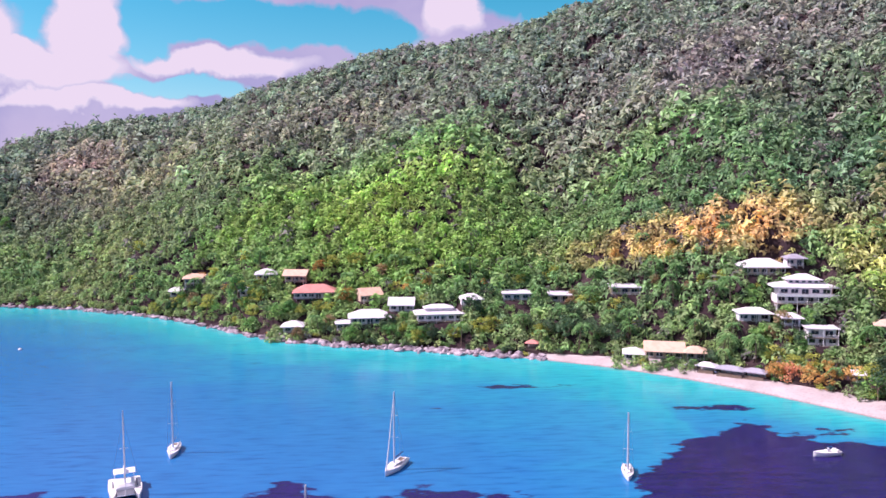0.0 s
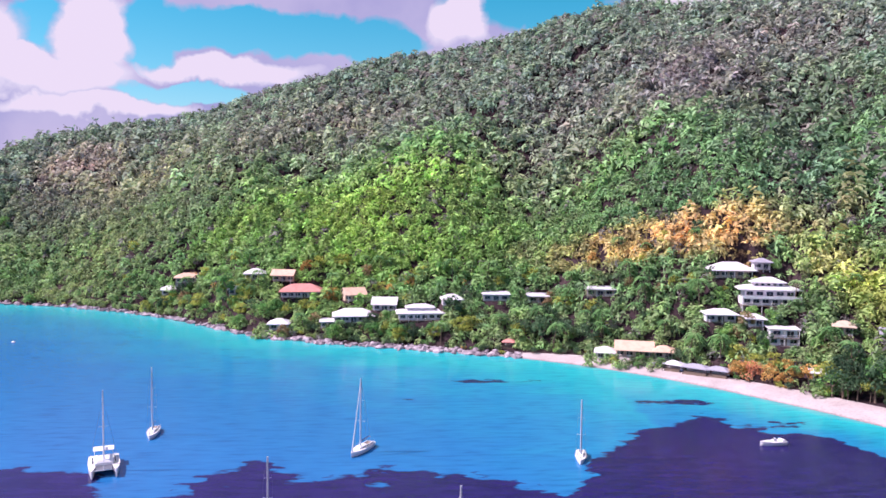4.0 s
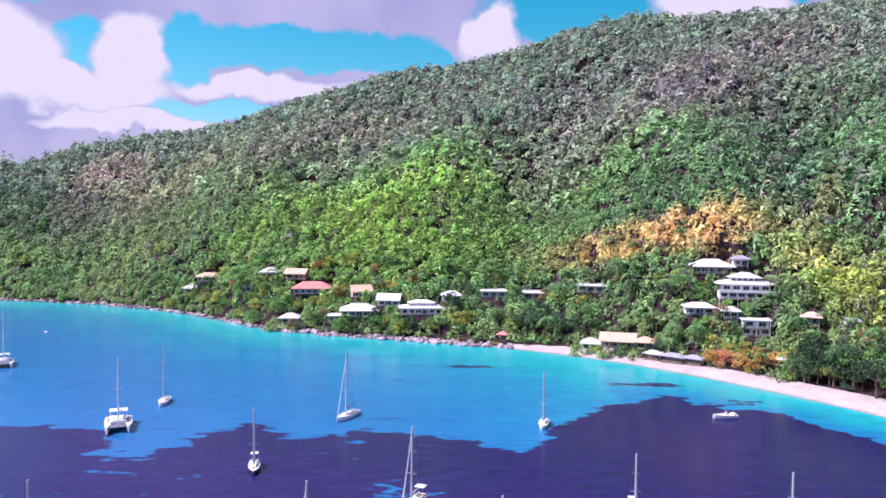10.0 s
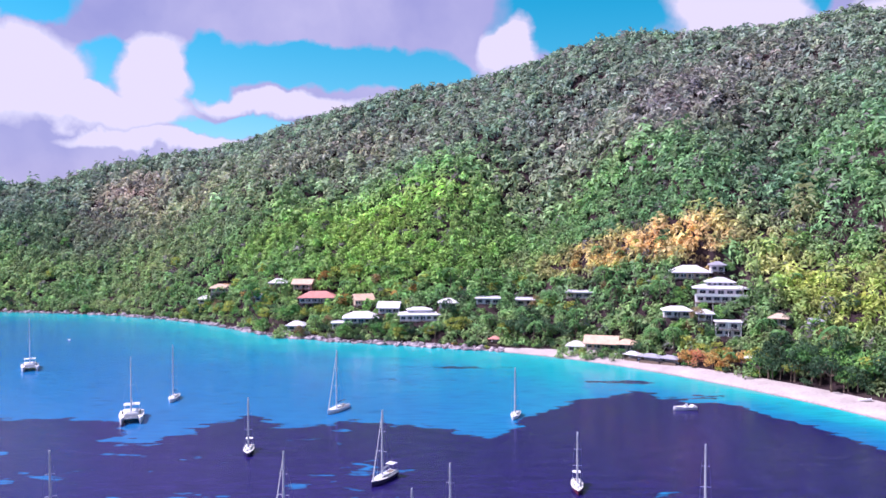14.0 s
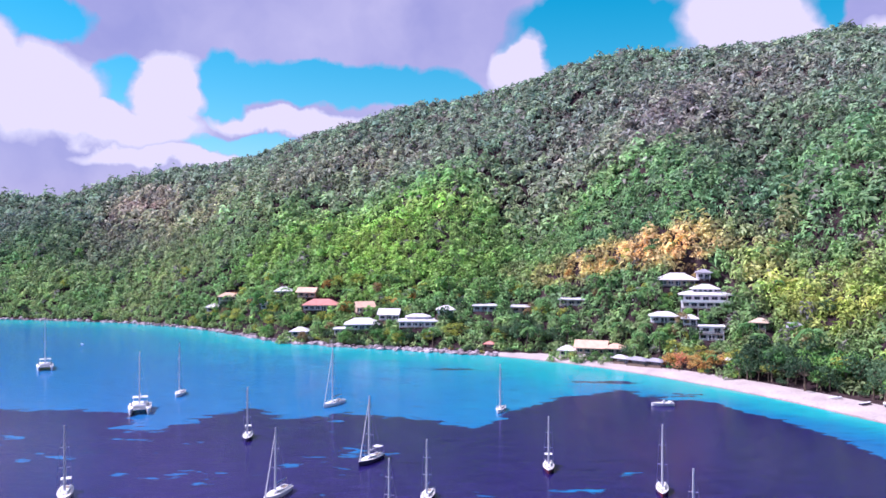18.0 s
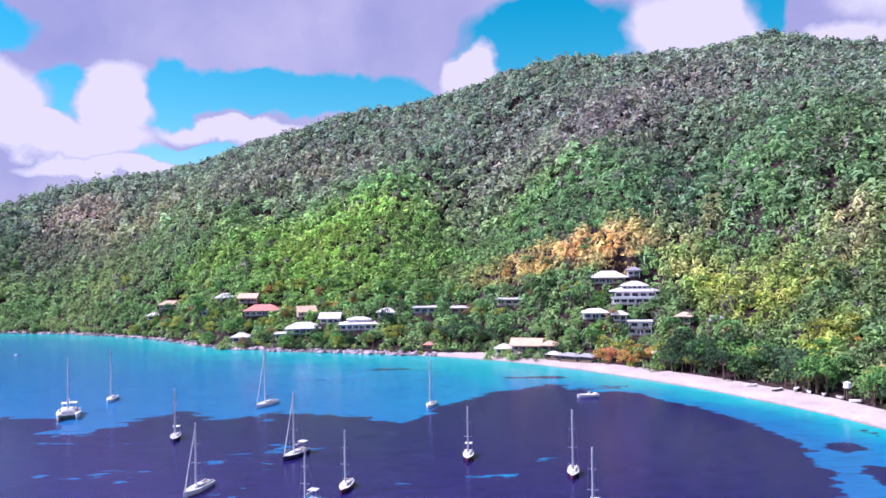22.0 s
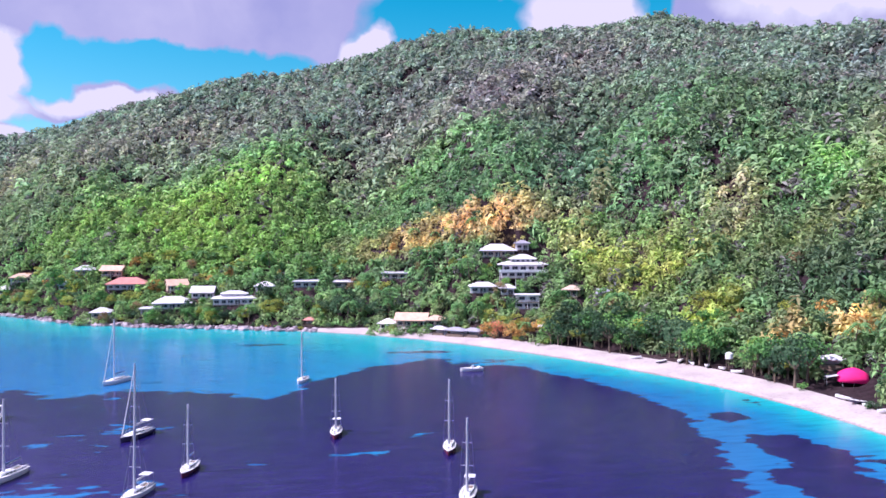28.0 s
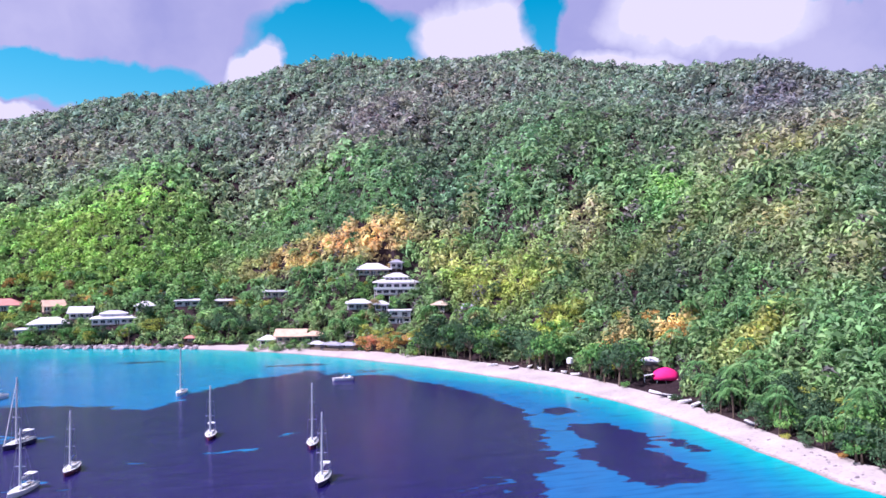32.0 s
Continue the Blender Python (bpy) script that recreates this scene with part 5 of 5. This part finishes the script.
def deck_mesh(length, beam, free, stern=0.72, rings=11, inset=0.03):
    bm = bmesh.new()
    left, right = [], []
    for k in range(rings):
        t = k / (rings - 1)
        x = length * (t - 0.46) + 0.35 * max(0, t - 0.8)
        half = beam / 2 * min(1.0, stern + (1 - stern) * math.sin(min(t / 0.42, 1) * math.pi / 2)) * (1 if t < 0.42 else max(0.02, 1 - ((t - 0.42) / 0.58) ** 2.2)) + inset
        z = free * (1 + 0.28 * t * t)
        left.append((x, -half, z))
        right.append((x, half, z))
    rows = [[(lx, ly, lz - 0.02), (lx, ly, lz + 0.07), (lx, 0, lz + 0.13), (rx, ry, rz + 0.07), (rx, ry, rz - 0.02)] for (lx, ly, lz), (rx, ry, rz) in zip(left, right)]
    return loft(bm, rows, close=True, cap=True)


def cabin_mesh(x0, x1, half0, half1, z, h):
    bm = bmesh.new()
    rows = []
    for t in (0.0, 0.08, 0.5, 0.9, 1.0):
        x, half = x0 + (x1 - x0) * t, half0 + (half1 - half0) * t
        hh = h * (0.55 if t in (0.0, 1.0) else 1.0)
        rows.append([(x, -half, z), (x, -half * 0.86, z + hh * 0.8), (x, -half * 0.6, z + hh), (x, half * 0.6, z + hh), (x, half * 0.86, z + hh * 0.8), (x, half, z)])
    return loft(bm, rows)


def sloop(x, y, turn, length, mast, hull, label, bimini=False, cover=SAILCLOTH, furled=True):
    """A moored sailing yacht: bow along local +x."""
    beam, free = length * 0.31, length * 0.085
    ob = thing("sailing_yacht", label, "sailing boat", "yachts at their moorings", at=pose(x, y, 0, 0, 0, turn))
    part("hull", hull_mesh(length, beam, free), hull, ob, smooth=True)
    part("deck", deck_mesh(length, beam, free), DECK, ob)
    z = free * 1.06 + 0.08
    cabin = part("cabin", cabin_mesh(-length * 0.12, length * 0.24, beam * 0.33, beam * 0.22, z - 0.05, 0.55), HULL_WHITE, ob)
    for sg in (-1, 1):
        for k in range(3):
            cx = -length * 0.07 + length * 0.09 * k
            hy = beam * (0.33 - 0.11 * ((cx + length * 0.12) / (length * 0.36))) * 0.95
            part("cabin_window", boxed(cx - 0.3, cx + 0.3, sg * hy - 0.05, sg * hy + 0.05, z + 0.14, z + 0.3, bevel=0), GLASS, cabin)
    part("cockpit", boxed(-length * 0.40, -length * 0.14, -beam * 0.2, beam * 0.2, z - 0.12, z + 0.06, bevel=0.03), TIMBER, ob)
    for sg in (-1, 1):
        part("coaming", boxed(-length * 0.41, -length * 0.13, sg * beam * 0.25 - 0.12, sg * beam * 0.25 + 0.12, z - 0.1, z + 0.32), HULL_WHITE, ob)
    mx = length * 0.10
    part("mast", rodded((mx, 0, z), (mx - 0.15, 0, mast), 0.25, 0.18, n=8), SPAR, ob)
    for k, hgt in enumerate((0.42, 0.70)):
        part("spreader", rodded((mx - 0.06, -beam * (0.36 - 0.08 * k), mast * hgt), (mx - 0.06, beam * (0.36 - 0.08 * k), mast * hgt), 0.05, n=5), SPAR, ob)
    boom_z = z + 1.55
    part("boom", rodded((mx - 0.1, 0, boom_z), (-length * 0.34, 0, boom_z + 0.1), 0.08, 0.07, n=6), SPAR, ob)
    bm = bmesh.new()
    loft(bm, [[(mx - 0.2 + (-length * 0.32 - mx + 0.2) * t, 0.17 * (1 - 0.5 * t) * math.cos(a), boom_z + 0.18 + 0.1 * t + 0.24 * (1 - 0.5 * t) * math.sin(a)) for a in (2 * math.pi * j / 8 for j in range(8))] for t in (0.0, 0.3, 0.7, 1.0)])
    part("sail_cover", bm, cover, ob, smooth=True)
    bow, stern = length * 0.54, -length * 0.45
    bm = bmesh.new()
    rod(bm, (bow - 0.4, 0, free * 1.3), (mx - 0.1, 0, mast * 0.96), 0.15 if furled else 0.03, 0.07 if furled else 0.03, 6)
    part("furled_jib" if furled else "forestay", bm, PALE_CLOTH if furled else WIRE, ob)
    part("backstay", rodded((stern + 0.2, 0, free), (mx - 0.15, 0, mast), 0.022, n=4), WIRE, ob)
    for sg in (-1, 1):
        part("shroud", rodded((mx - 0.15, sg * beam * 0.47, free * 1.1), (mx - 0.1, sg * beam * 0.30, mast * 0.70), 0.022, n=4), WIRE, ob)
        part("shroud", rodded((mx - 0.1, sg * beam * 0.30, mast * 0.70), (mx - 0.12, 0, mast * 0.97), 0.022, n=4), WIRE, ob)
        rail = rodded((stern + 0.3, sg * beam * 0.36, z + 0.62), (length * 0.1, sg * beam * 0.49, z + 0.62), 0.02, n=4)
        rod(rail, (length * 0.1, sg * beam * 0.49, z + 0.62), (bow - 0.5, sg * 0.1, z + 0.85), 0.02, n=4)
        part("lifeline", rail, WIRE, ob)
        for k in range(6):
            t = k / 5
            px = stern + 0.4 + (bow - stern - 1.2) * t
            hw = beam / 2 * min(1, 0.74 + 0.3 * t) * (1 if t < 0.45 else max(0.05, 1 - ((t - 0.42) / 0.6) ** 2.2)) * 0.95
            part("stanchion", rodded((px, sg * hw, z - 0.1), (px, sg * hw, z + 0.66 + 0.2 * t * t), 0.02, n=4), WIRE, ob)
    part("hatch", boxed(length * 0.28, length * 0.34, -0.3, 0.3, z + 0.02, z + 0.12), GLASS, ob)
    part("rudder_post", boxed(stern - 0.12, stern + 0.08, -0.05, 0.05, -0.3, free * 0.8), hull, ob)
    if bimini:
        part("bimini", boxed(-length * 0.40, -length * 0.20, -beam * 0.34, beam * 0.34, z + 1.95, z + 2.05, bevel=0.04), cover if cover is not SAILCLOTH else PALE_CLOTH, ob, "cloth sun awning over the cockpit")
        for bx in (-length * 0.39, -length * 0.21):
            for sg in (-1, 1):
                part("awning_pole", rodded((bx, sg * beam * 0.32, z), (bx, sg * beam * 0.32, z + 1.95), 0.02, n=4), WIRE, ob)
    return ob


def catamaran(x, y, turn, length, mast, label):
    """A moored cruising catamaran, bows along local +x."""
    beam, free = length * 0.54, length * 0.11
    ob = thing("catamaran", label, "catamaran", "yachts at their moorings", at=pose(x, y, 0, 0, 0, turn))
    for sg in (-1, 1):
        hull = part("hull", hull_mesh(length, beam * 0.25, free, 0.8), HULL_WHITE, ob, smooth=True)
        hull.location = (0, sg * beam * 0.37, 0)
        deck = part("side_deck", deck_mesh(length, beam * 0.25, free, 0.8), DECK, ob)
        deck.location = (0, sg * beam * 0.37, 0)
    z = free * 1.08
    part("bridge_deck", boxed(-length * 0.42, length * 0.16, -beam * 0.27, beam * 0.27, free * 0.55, z + 0.1, bevel=0.06), HULL_WHITE, ob)
    cabin = part("saloon", cabin_mesh(-length * 0.20, length * 0.17, beam * 0.40, beam * 0.31, z, 1.25), HULL_WHITE, ob)
    part("saloon_window", boxed(length * 0.155, length * 0.168, -beam * 0.24, beam * 0.24, z + 0.25, z + 0.62, bevel=0), GLASS, cabin)
    for sg in (-1, 1):
        part("saloon_window", boxed(-length * 0.15, length * 0.11, sg * beam * 0.355 - 0.12, sg * beam * 0.355 + 0.12, z + 0.45, z + 0.8, bevel=0.02), GLASS, cabin)
        part("arch_post", rodded((-length * 0.40, sg * beam * 0.3, z), (-length * 0.37, sg * beam * 0.28, z + 2.2), 0.06, n=6), SPAR, ob)
    part("hard_top", boxed(-length * 0.43, -length * 0.16, -beam * 0.33, beam * 0.33, z + 2.2, z + 2.34, bevel=0.05), HULL_WHITE, ob)
    part("trampoline", boxed(length * 0.165, length * 0.44, -beam * 0.25, beam * 0.25, z - 0.02, z + 0.01, bevel=0), WIRE, ob)
    part("crossbeam", rodded((length * 0.44, -beam * 0.37, z), (length * 0.44, beam * 0.37, z), 0.1, n=6), SPAR, ob)
    part("mast", rodded((length * 0.1, 0, z + 1.1), (length * 0.07, 0, mast), 0.2, 0.14, n=8), SPAR, ob)
    part("boom", rodded((length * 0.08, 0, z + 2.8), (-length * 0.36, 0, z + 2.95), 0.1, n=6), SPAR, ob)
    bm = bmesh.new()
    loft(bm, [[(length * (0.07 - 0.41 * t), 0.2 * math.cos(a), z + 3.05 + 0.15 * t + 0.24 * math.sin(a)) for a in (2 * math.pi * j / 8 for j in range(8))] for t in (0, 0.5, 1)])
    part("sail_cover", bm, PALE_CLOTH, ob, smooth=True)
    part("furled_jib", rodded((length * 0.44, 0, z + 0.1), (length * 0.08, 0, mast * 0.93), 0.1, 0.05, n=6), PALE_CLOTH, ob)
    for sg in (-1, 1):
        part("shroud", rodded((0, sg * beam * 0.46, z), (length * 0.08, 0, mast * 0.9), 0.025, n=4), WIRE, ob)
        part("spreader", rodded((length * 0.085, 0, mast * 0.55), (length * 0.06, sg * beam * 0.13, mast * 0.55), 0.05, n=5), SPAR, ob)
        part("rudder", boxed(-length * 0.47, -length * 0.44, sg * beam * 0.37 - 0.04, sg * beam * 0.37 + 0.04, -0.4, 0.2), HULL_WHITE, ob)
    part("tender_davit", rodded((-length * 0.5, -beam * 0.3, z + 0.9), (-length * 0.40, -beam * 0.3, z + 0.4), 0.05, n=5), SPAR, ob)
    return ob


def motor_boat(x, y, turn, length, label):
    ob = thing("motor_boat", label, "motor boat", at=pose(x, y, 0, 0, 0, turn))
    part("hull", hull_mesh(length, length * 0.34, length * 0.12, 0.9, draft=0.25), HULL_WHITE, ob, smooth=True)
    part("deck", deck_mesh(length, length * 0.34, length * 0.12, 0.9), DECK, ob)
    z = length * 0.13
    part("console", boxed(-0.4, 0.4, -0.4, 0.4, z, z + 0.9), HULL_WHITE, ob)
    part("windscreen", boxed(0.41, 0.45, -0.38, 0.38, z + 0.7, z + 1.15, bevel=0), GLASS, ob)
    part("bench", boxed(-length * 0.38, -length * 0.26, -length * 0.13, length * 0.13, z, z + 0.45), PALE_CLOTH, ob)
    part("outboard", boxed(-length * 0.52, -length * 0.46, -0.2, 0.2, -0.2, z + 0.55, bevel=0.06), HULL_DARK, ob)
    return ob


def mooring_buoy(x, y):
    ob = thing("mooring_float", "small white mooring float on the water", "buoy", at=pose(x, y, 0))
    bm = bmesh.new()
    bmesh.ops.create_uvsphere(bm, u_segments=14, v_segments=9, radius=0.9)
    bmesh.ops.scale(bm, vec=(1, 1, 0.7), verts=bm.verts)
    part("float", bm, HULL_WHITE, ob, smooth=True)
    part("band", rodded((0, 0, 0.05), (0, 0, 0.2), 0.93, n=16), SAILCLOTH, ob)
    part("ring", rodded((0, 0, 0.6), (0, 0, 0.95), 0.12, n=8), SPAR, ob)


sloop(-24.2, 188, 244, 11, 19, HULL_WHITE, "white sloop with furled jib moored in the bay")
sloop(30.3, 179.5, 255, 9, 15, HULL_WHITE, "small white sloop moored off the beach", furled=False)
sloop(-81.3, 204.5, 276, 10, 18.5, HULL_WHITE, "white sloop lying bow to the wind", furled=False)
sloop(-41.2, 143.5, 280, 8.5, 14, HULL_DARK, "small dark-hulled sloop with a pale deck", bimini=True, furled=False)
sloop(-5.1, 121.3, 243, 10, 16, HULL_DARK, "dark-hulled sloop with a cloth awning aft", bimini=True, cover=PALE_CLOTH)
sloop(37.3, 115.2, 263, 8.5, 12.5, HULL_RED, "maroon-hulled sloop with cluttered deck", bimini=True, furled=False)
sloop(59.4, 98.6, 256, 8.5, 14.5, HULL_RED, "slim maroon-hulled sloop with a tall mast", furled=False)
sloop(56.8, 69.5, 250, 9, 13.5, HULL_DARK, "white-decked sloop with a dark hull and awning", bimini=True, cover=PALE_CLOTH, furled=False)
sloop(9.4, 93.5, 262, 8.5, 12.5, HULL_RED, "maroon-hulled sloop with a plain white deck", furled=False)
sloop(2.8, 81, 250, 9, 12, HULL_WHITE, "white sloop with a cluttered cockpit", bimini=True, cover=PALE_CLOTH, furled=False)
sloop(-22, 95, 252, 10, 14.5, HULL_WHITE, "large white sloop with a furled jib")
sloop(-66.3, 94, 292, 10, 15, HULL_WHITE, "white sloop with an arch and awning at the stern", bimini=True, cover=PALE_CLOTH, furled=False)
catamaran(-84.6, 177.5, 290, 13, 19, "white cruising catamaran moored in the bay")
catamaran(-159.5, 261.3, 298, 12.5, 21, "white catamaran moored near the far shore")
motor_boat(84.4, 187.6, 188, 7.5, "white open motor boat anchored off the beach")
mooring_buoy(-183, 343)


# ---- by the beach ----
def boulders(name, label, count, place, seed, category="rocks"):
    rng = random.Random(seed)
    verts, faces = [], []
    for _ in range(count):
        x, y, z, s = place(rng)
        bm = bmesh.new()
        bmesh.ops.create_icosphere(bm, subdivisions=1, radius=1.0)
        m = Matrix.Rotation(rng.uniform(0, 6.28), 3, Vector((rng.gauss(0, 1), rng.gauss(0, 1), rng.gauss(0, 1))).normalized())
        sc = (s * rng.uniform(0.7, 1.4), s * rng.uniform(0.7, 1.4), s * rng.uniform(0.45, 0.8))
        base = len(verts)
        for v in bm.verts:
            q = m @ v.co * rng.uniform(0.8, 1.18)
            verts.append((x + q.x * sc[0], y + q.y * sc[1], z + q.z * sc[2]))
        faces += [tuple(base + v.index for v in f.verts) for f in bm.faces]
        bm.free()
    ob = mesh_object(name, verts, faces, ROCK)
    return tagged(ob, label, category, kind="stuff")


def rocky_shore(rng):
    az = radians(rng.uniform(-46, 4.5))
    r = float(shore_r(az)) + rng.gauss(1.2, 2.2)
    x, y = (float(v) for v in cartesian(az, r))
    return x, y, max(ground_at(x, y), 0) + 0.1, rng.choice((0.4, 0.6, 0.8, 1.1, 1.5, 2.1)) * rng.uniform(0.8, 1.2)


def beach_end(rng):
    az = radians(rng.uniform(53, 74))
    r = float(shore_r(az)) + rng.uniform(0.5, 9)
    x, y = (float(v) for v in cartesian(az, r))
    return x, y, ground_at(x, y) + 0.2, rng.uniform(0.12, 0.5)


boulders("shore_rocks", "pale and dark boulders lining the rocky shore", 1000, rocky_shore, 3)
boulders("beach_rocks", "small stones and wrack scattered on the sand", 70, beach_end, 4)


def pavilion(x, y, turn, w, d, label, roof):
    """An open beach shelter on posts."""
    z = ground_at(x, y)
    ob = thing("beach_hut", label, "beach hut", "huts behind the beach", at=pose(x, y, z, 0, 0, turn))
    part("floor", boxed(-w / 2, w / 2, -d / 2, d / 2, -0.8, 0.15), TIMBER, ob)
    for sx in (-1, 1):
        for sy in (-1, 1):
            part("post", boxed(sx * (w / 2 - 0.2) - 0.09, sx * (w / 2 - 0.2) + 0.09, sy * (d / 2 - 0.2) - 0.09, sy * (d / 2 - 0.2) + 0.09, 0.15, 2.4, bevel=0.02), DARK_TIMBER, ob)
    part("roof", hip_roof(w, d, 2.4, 1.2, 0.6, w * 0.35), roof, ob)
    part("counter", boxed(-w / 2 + 0.4, w / 2 - 0.4, -d / 2 + 0.3, -d / 2 + 0.9, 0.15, 1.1), TIMBER, ob)
    part("back_wall", boxed(-w / 2 + 0.3, w / 2 - 0.3, d / 2 - 0.3, d / 2 - 0.15, 0.15, 2.4), WHITE_WALL, ob)
    return ob


def pink_canopy(x, y, turn):
    """A large hot-pink tent cloth stretched over arched poles beside a white side awning."""
    z = ground_at(x, y)
    ob = thing("beach_tent", "hot-pink domed beach tent with a white side awning", "tent", at=pose(x, y, z, 0, 0, turn))
    bm = bmesh.new()
    rows = []
    for k in range(9):
        t = math.pi * k / 8
        rows.append([(-3.9 * math.cos(t), 2.8 * math.cos(u) * (0.35 + 0.65 * math.sin(t)), 0.6 + 3.7 * math.sin(u) * (0.3 + 0.7 * math.sin(t)) + 0.12 * math.sin(5 * t) * math.sin(u)) for u in (math.pi * j / 8 for j in range(9))])
    loft(bm, rows, close=False, cap=False)
    bmesh.ops.solidify(bm, geom=bm.faces[:], thickness=0.05)
    part("canopy", bm, PINK_CLOTH, ob, smooth=True)
    for sx in (-2.7, 0, 2.7):
        for sy in (-1.9, 1.9):
            part("pole", rodded((sx, sy, -0.5), (sx, sy, 1.6), 0.05, n=6), SPAR, ob)
    bm = bmesh.new()
    loft(bm, [[(2.9, -2.4, 1.9), (6.0, -2.2, 1.4), (6.6, -2.2, 1.46), (3.6, -2.4, 1.96)], [(3.6, 2.0, 2.3), (6.6, 1.8, 1.6), (6.6, 1.8, 1.66), (3.6, 2.0, 2.36)]])
    part("side_awning", bm, PALE_CLOTH, ob)
    for sy in (-2.1, 1.7):
        part("awning_pole", rodded((6.5, sy, -0.5), (6.5, sy, 1.5), 0.04, n=6), SPAR, ob)
    return ob


def lookout(x, y):
    """A white round water tank on a timber stand behind the beach."""
    z = ground_at(x, y)
    ob = thing("water_tank", "white round tank on a slim timber stand", "water tank", at=pose(x, y, z))
    for a in range(4):
        t = math.pi / 4 + a * math.pi / 2
        part("leg", rodded((1.1 * math.cos(t), 1.1 * math.sin(t), -0.5), (0.8 * math.cos(t), 0.8 * math.sin(t), 3.2), 0.09, n=6), TIMBER, ob)
    part("platform", boxed(-1.1, 1.1, -1.1, 1.1, 3.2, 3.35), TIMBER, ob)
    bm = bmesh.new()
    loft(bm, [[(r * math.cos(t), r * math.sin(t), zz) for t in (2 * math.pi * k / 14 for k in range(14))] for zz, r in ((3.35, 1.15), (4.9, 1.15), (5.1, 1.0), (5.35, 0.3))])
    part("tank", bm, HULL_WHITE, ob)
    return ob


def pulled_up_boat(x, y, turn, length, mat, label):
    z = ground_at(x, y) + 0.55
    ob = thing("rowing_boat", label, "boat", "boats pulled up on the beach", at=pose(x, y, z, 0, 8, turn))
    part("hull", hull_mesh(length, length * 0.34, 0.4, 0.85, draft=0.3), mat, ob, smooth=True)
    part("gunwale", deck_mesh(length, length * 0.34, 0.4, 0.85), TRIM, ob)
    for k in (-0.2, 0.1):
        part("thwart", boxed(length * k - 0.12, length * k + 0.12, -length * 0.14, length * 0.14, 0.5, 0.56), TIMBER, ob)
    return ob


pink_canopy(175, 127, 150)
pavilion(177, 138, 320, 6, 3, "beach hut with pale sheet roof beside the pink tent", WHITE_ROOF)
lookout(160, 162)
pavilion(95, 264.5, 318, 9, 4.5, "long grey-roofed open shelter behind the sand", GREY_ROOF)
pavilion(101, 259, 318, 7, 4, "open beach shelter with a pale grey roof", GREY_ROOF)
pavilion(89, 271, 318, 6, 4, "small open shelter with a white roof", WHITE_ROOF)
pavilion(34, 317, 340, 4.5, 3.5, "small open hut with a coral-red roof", PINK_ROOF)
for k, (a, mat, lab) in enumerate(((13.5, HULL_WHITE, "white dinghy pulled up on the sand"), (15.2, SAILCLOTH, "blue dinghy pulled up on the sand"), (16.4, HULL_WHITE, "white rowing boat lying on the sand"), (31, HULL_WHITE, "white dinghy on the upper beach"), (33, HULL_DARK, "dark rowing boat on the upper beach"), (34.3, HULL_WHITE, "white kayak pulled up under the trees"), (35.2, HULL_WHITE, "white dinghy lying under the trees"), (46.3, HULL_WHITE, "white dinghy stored in front of the pink tent"), (47.3, HULL_DARK, "navy rowing boat stored by the pink tent"), (48.1, HULL_WHITE, "white rowing boat beside the pink tent"), (36.4, HULL_WHITE, "white dinghy upturned on the upper beach"), (37.5, HULL_WHITE, "white rowing boat at the foot of the trees"), (38.7, HULL_WHITE, "white dinghy beside the beach trees"), (49.3, HULL_WHITE, "white dinghy stored past the pink tent"), (50.3, HULL_WHITE, "white rowing boat stored past the pink tent"), (51.2, SAILCLOTH, "blue dinghy stored past the pink tent"), (55.6, HULL_DARK, "dark dinghy pulled up at the beach end"))):
    bx, by = (float(v) for v in cartesian(radians(a), float(shore_r(radians(a))) + beach_w(radians(a)) * (0.85 if a < 34 else 1.12)))
    pulled_up_boat(bx, by, 40 + 37 * k, 3.8, mat, lab)
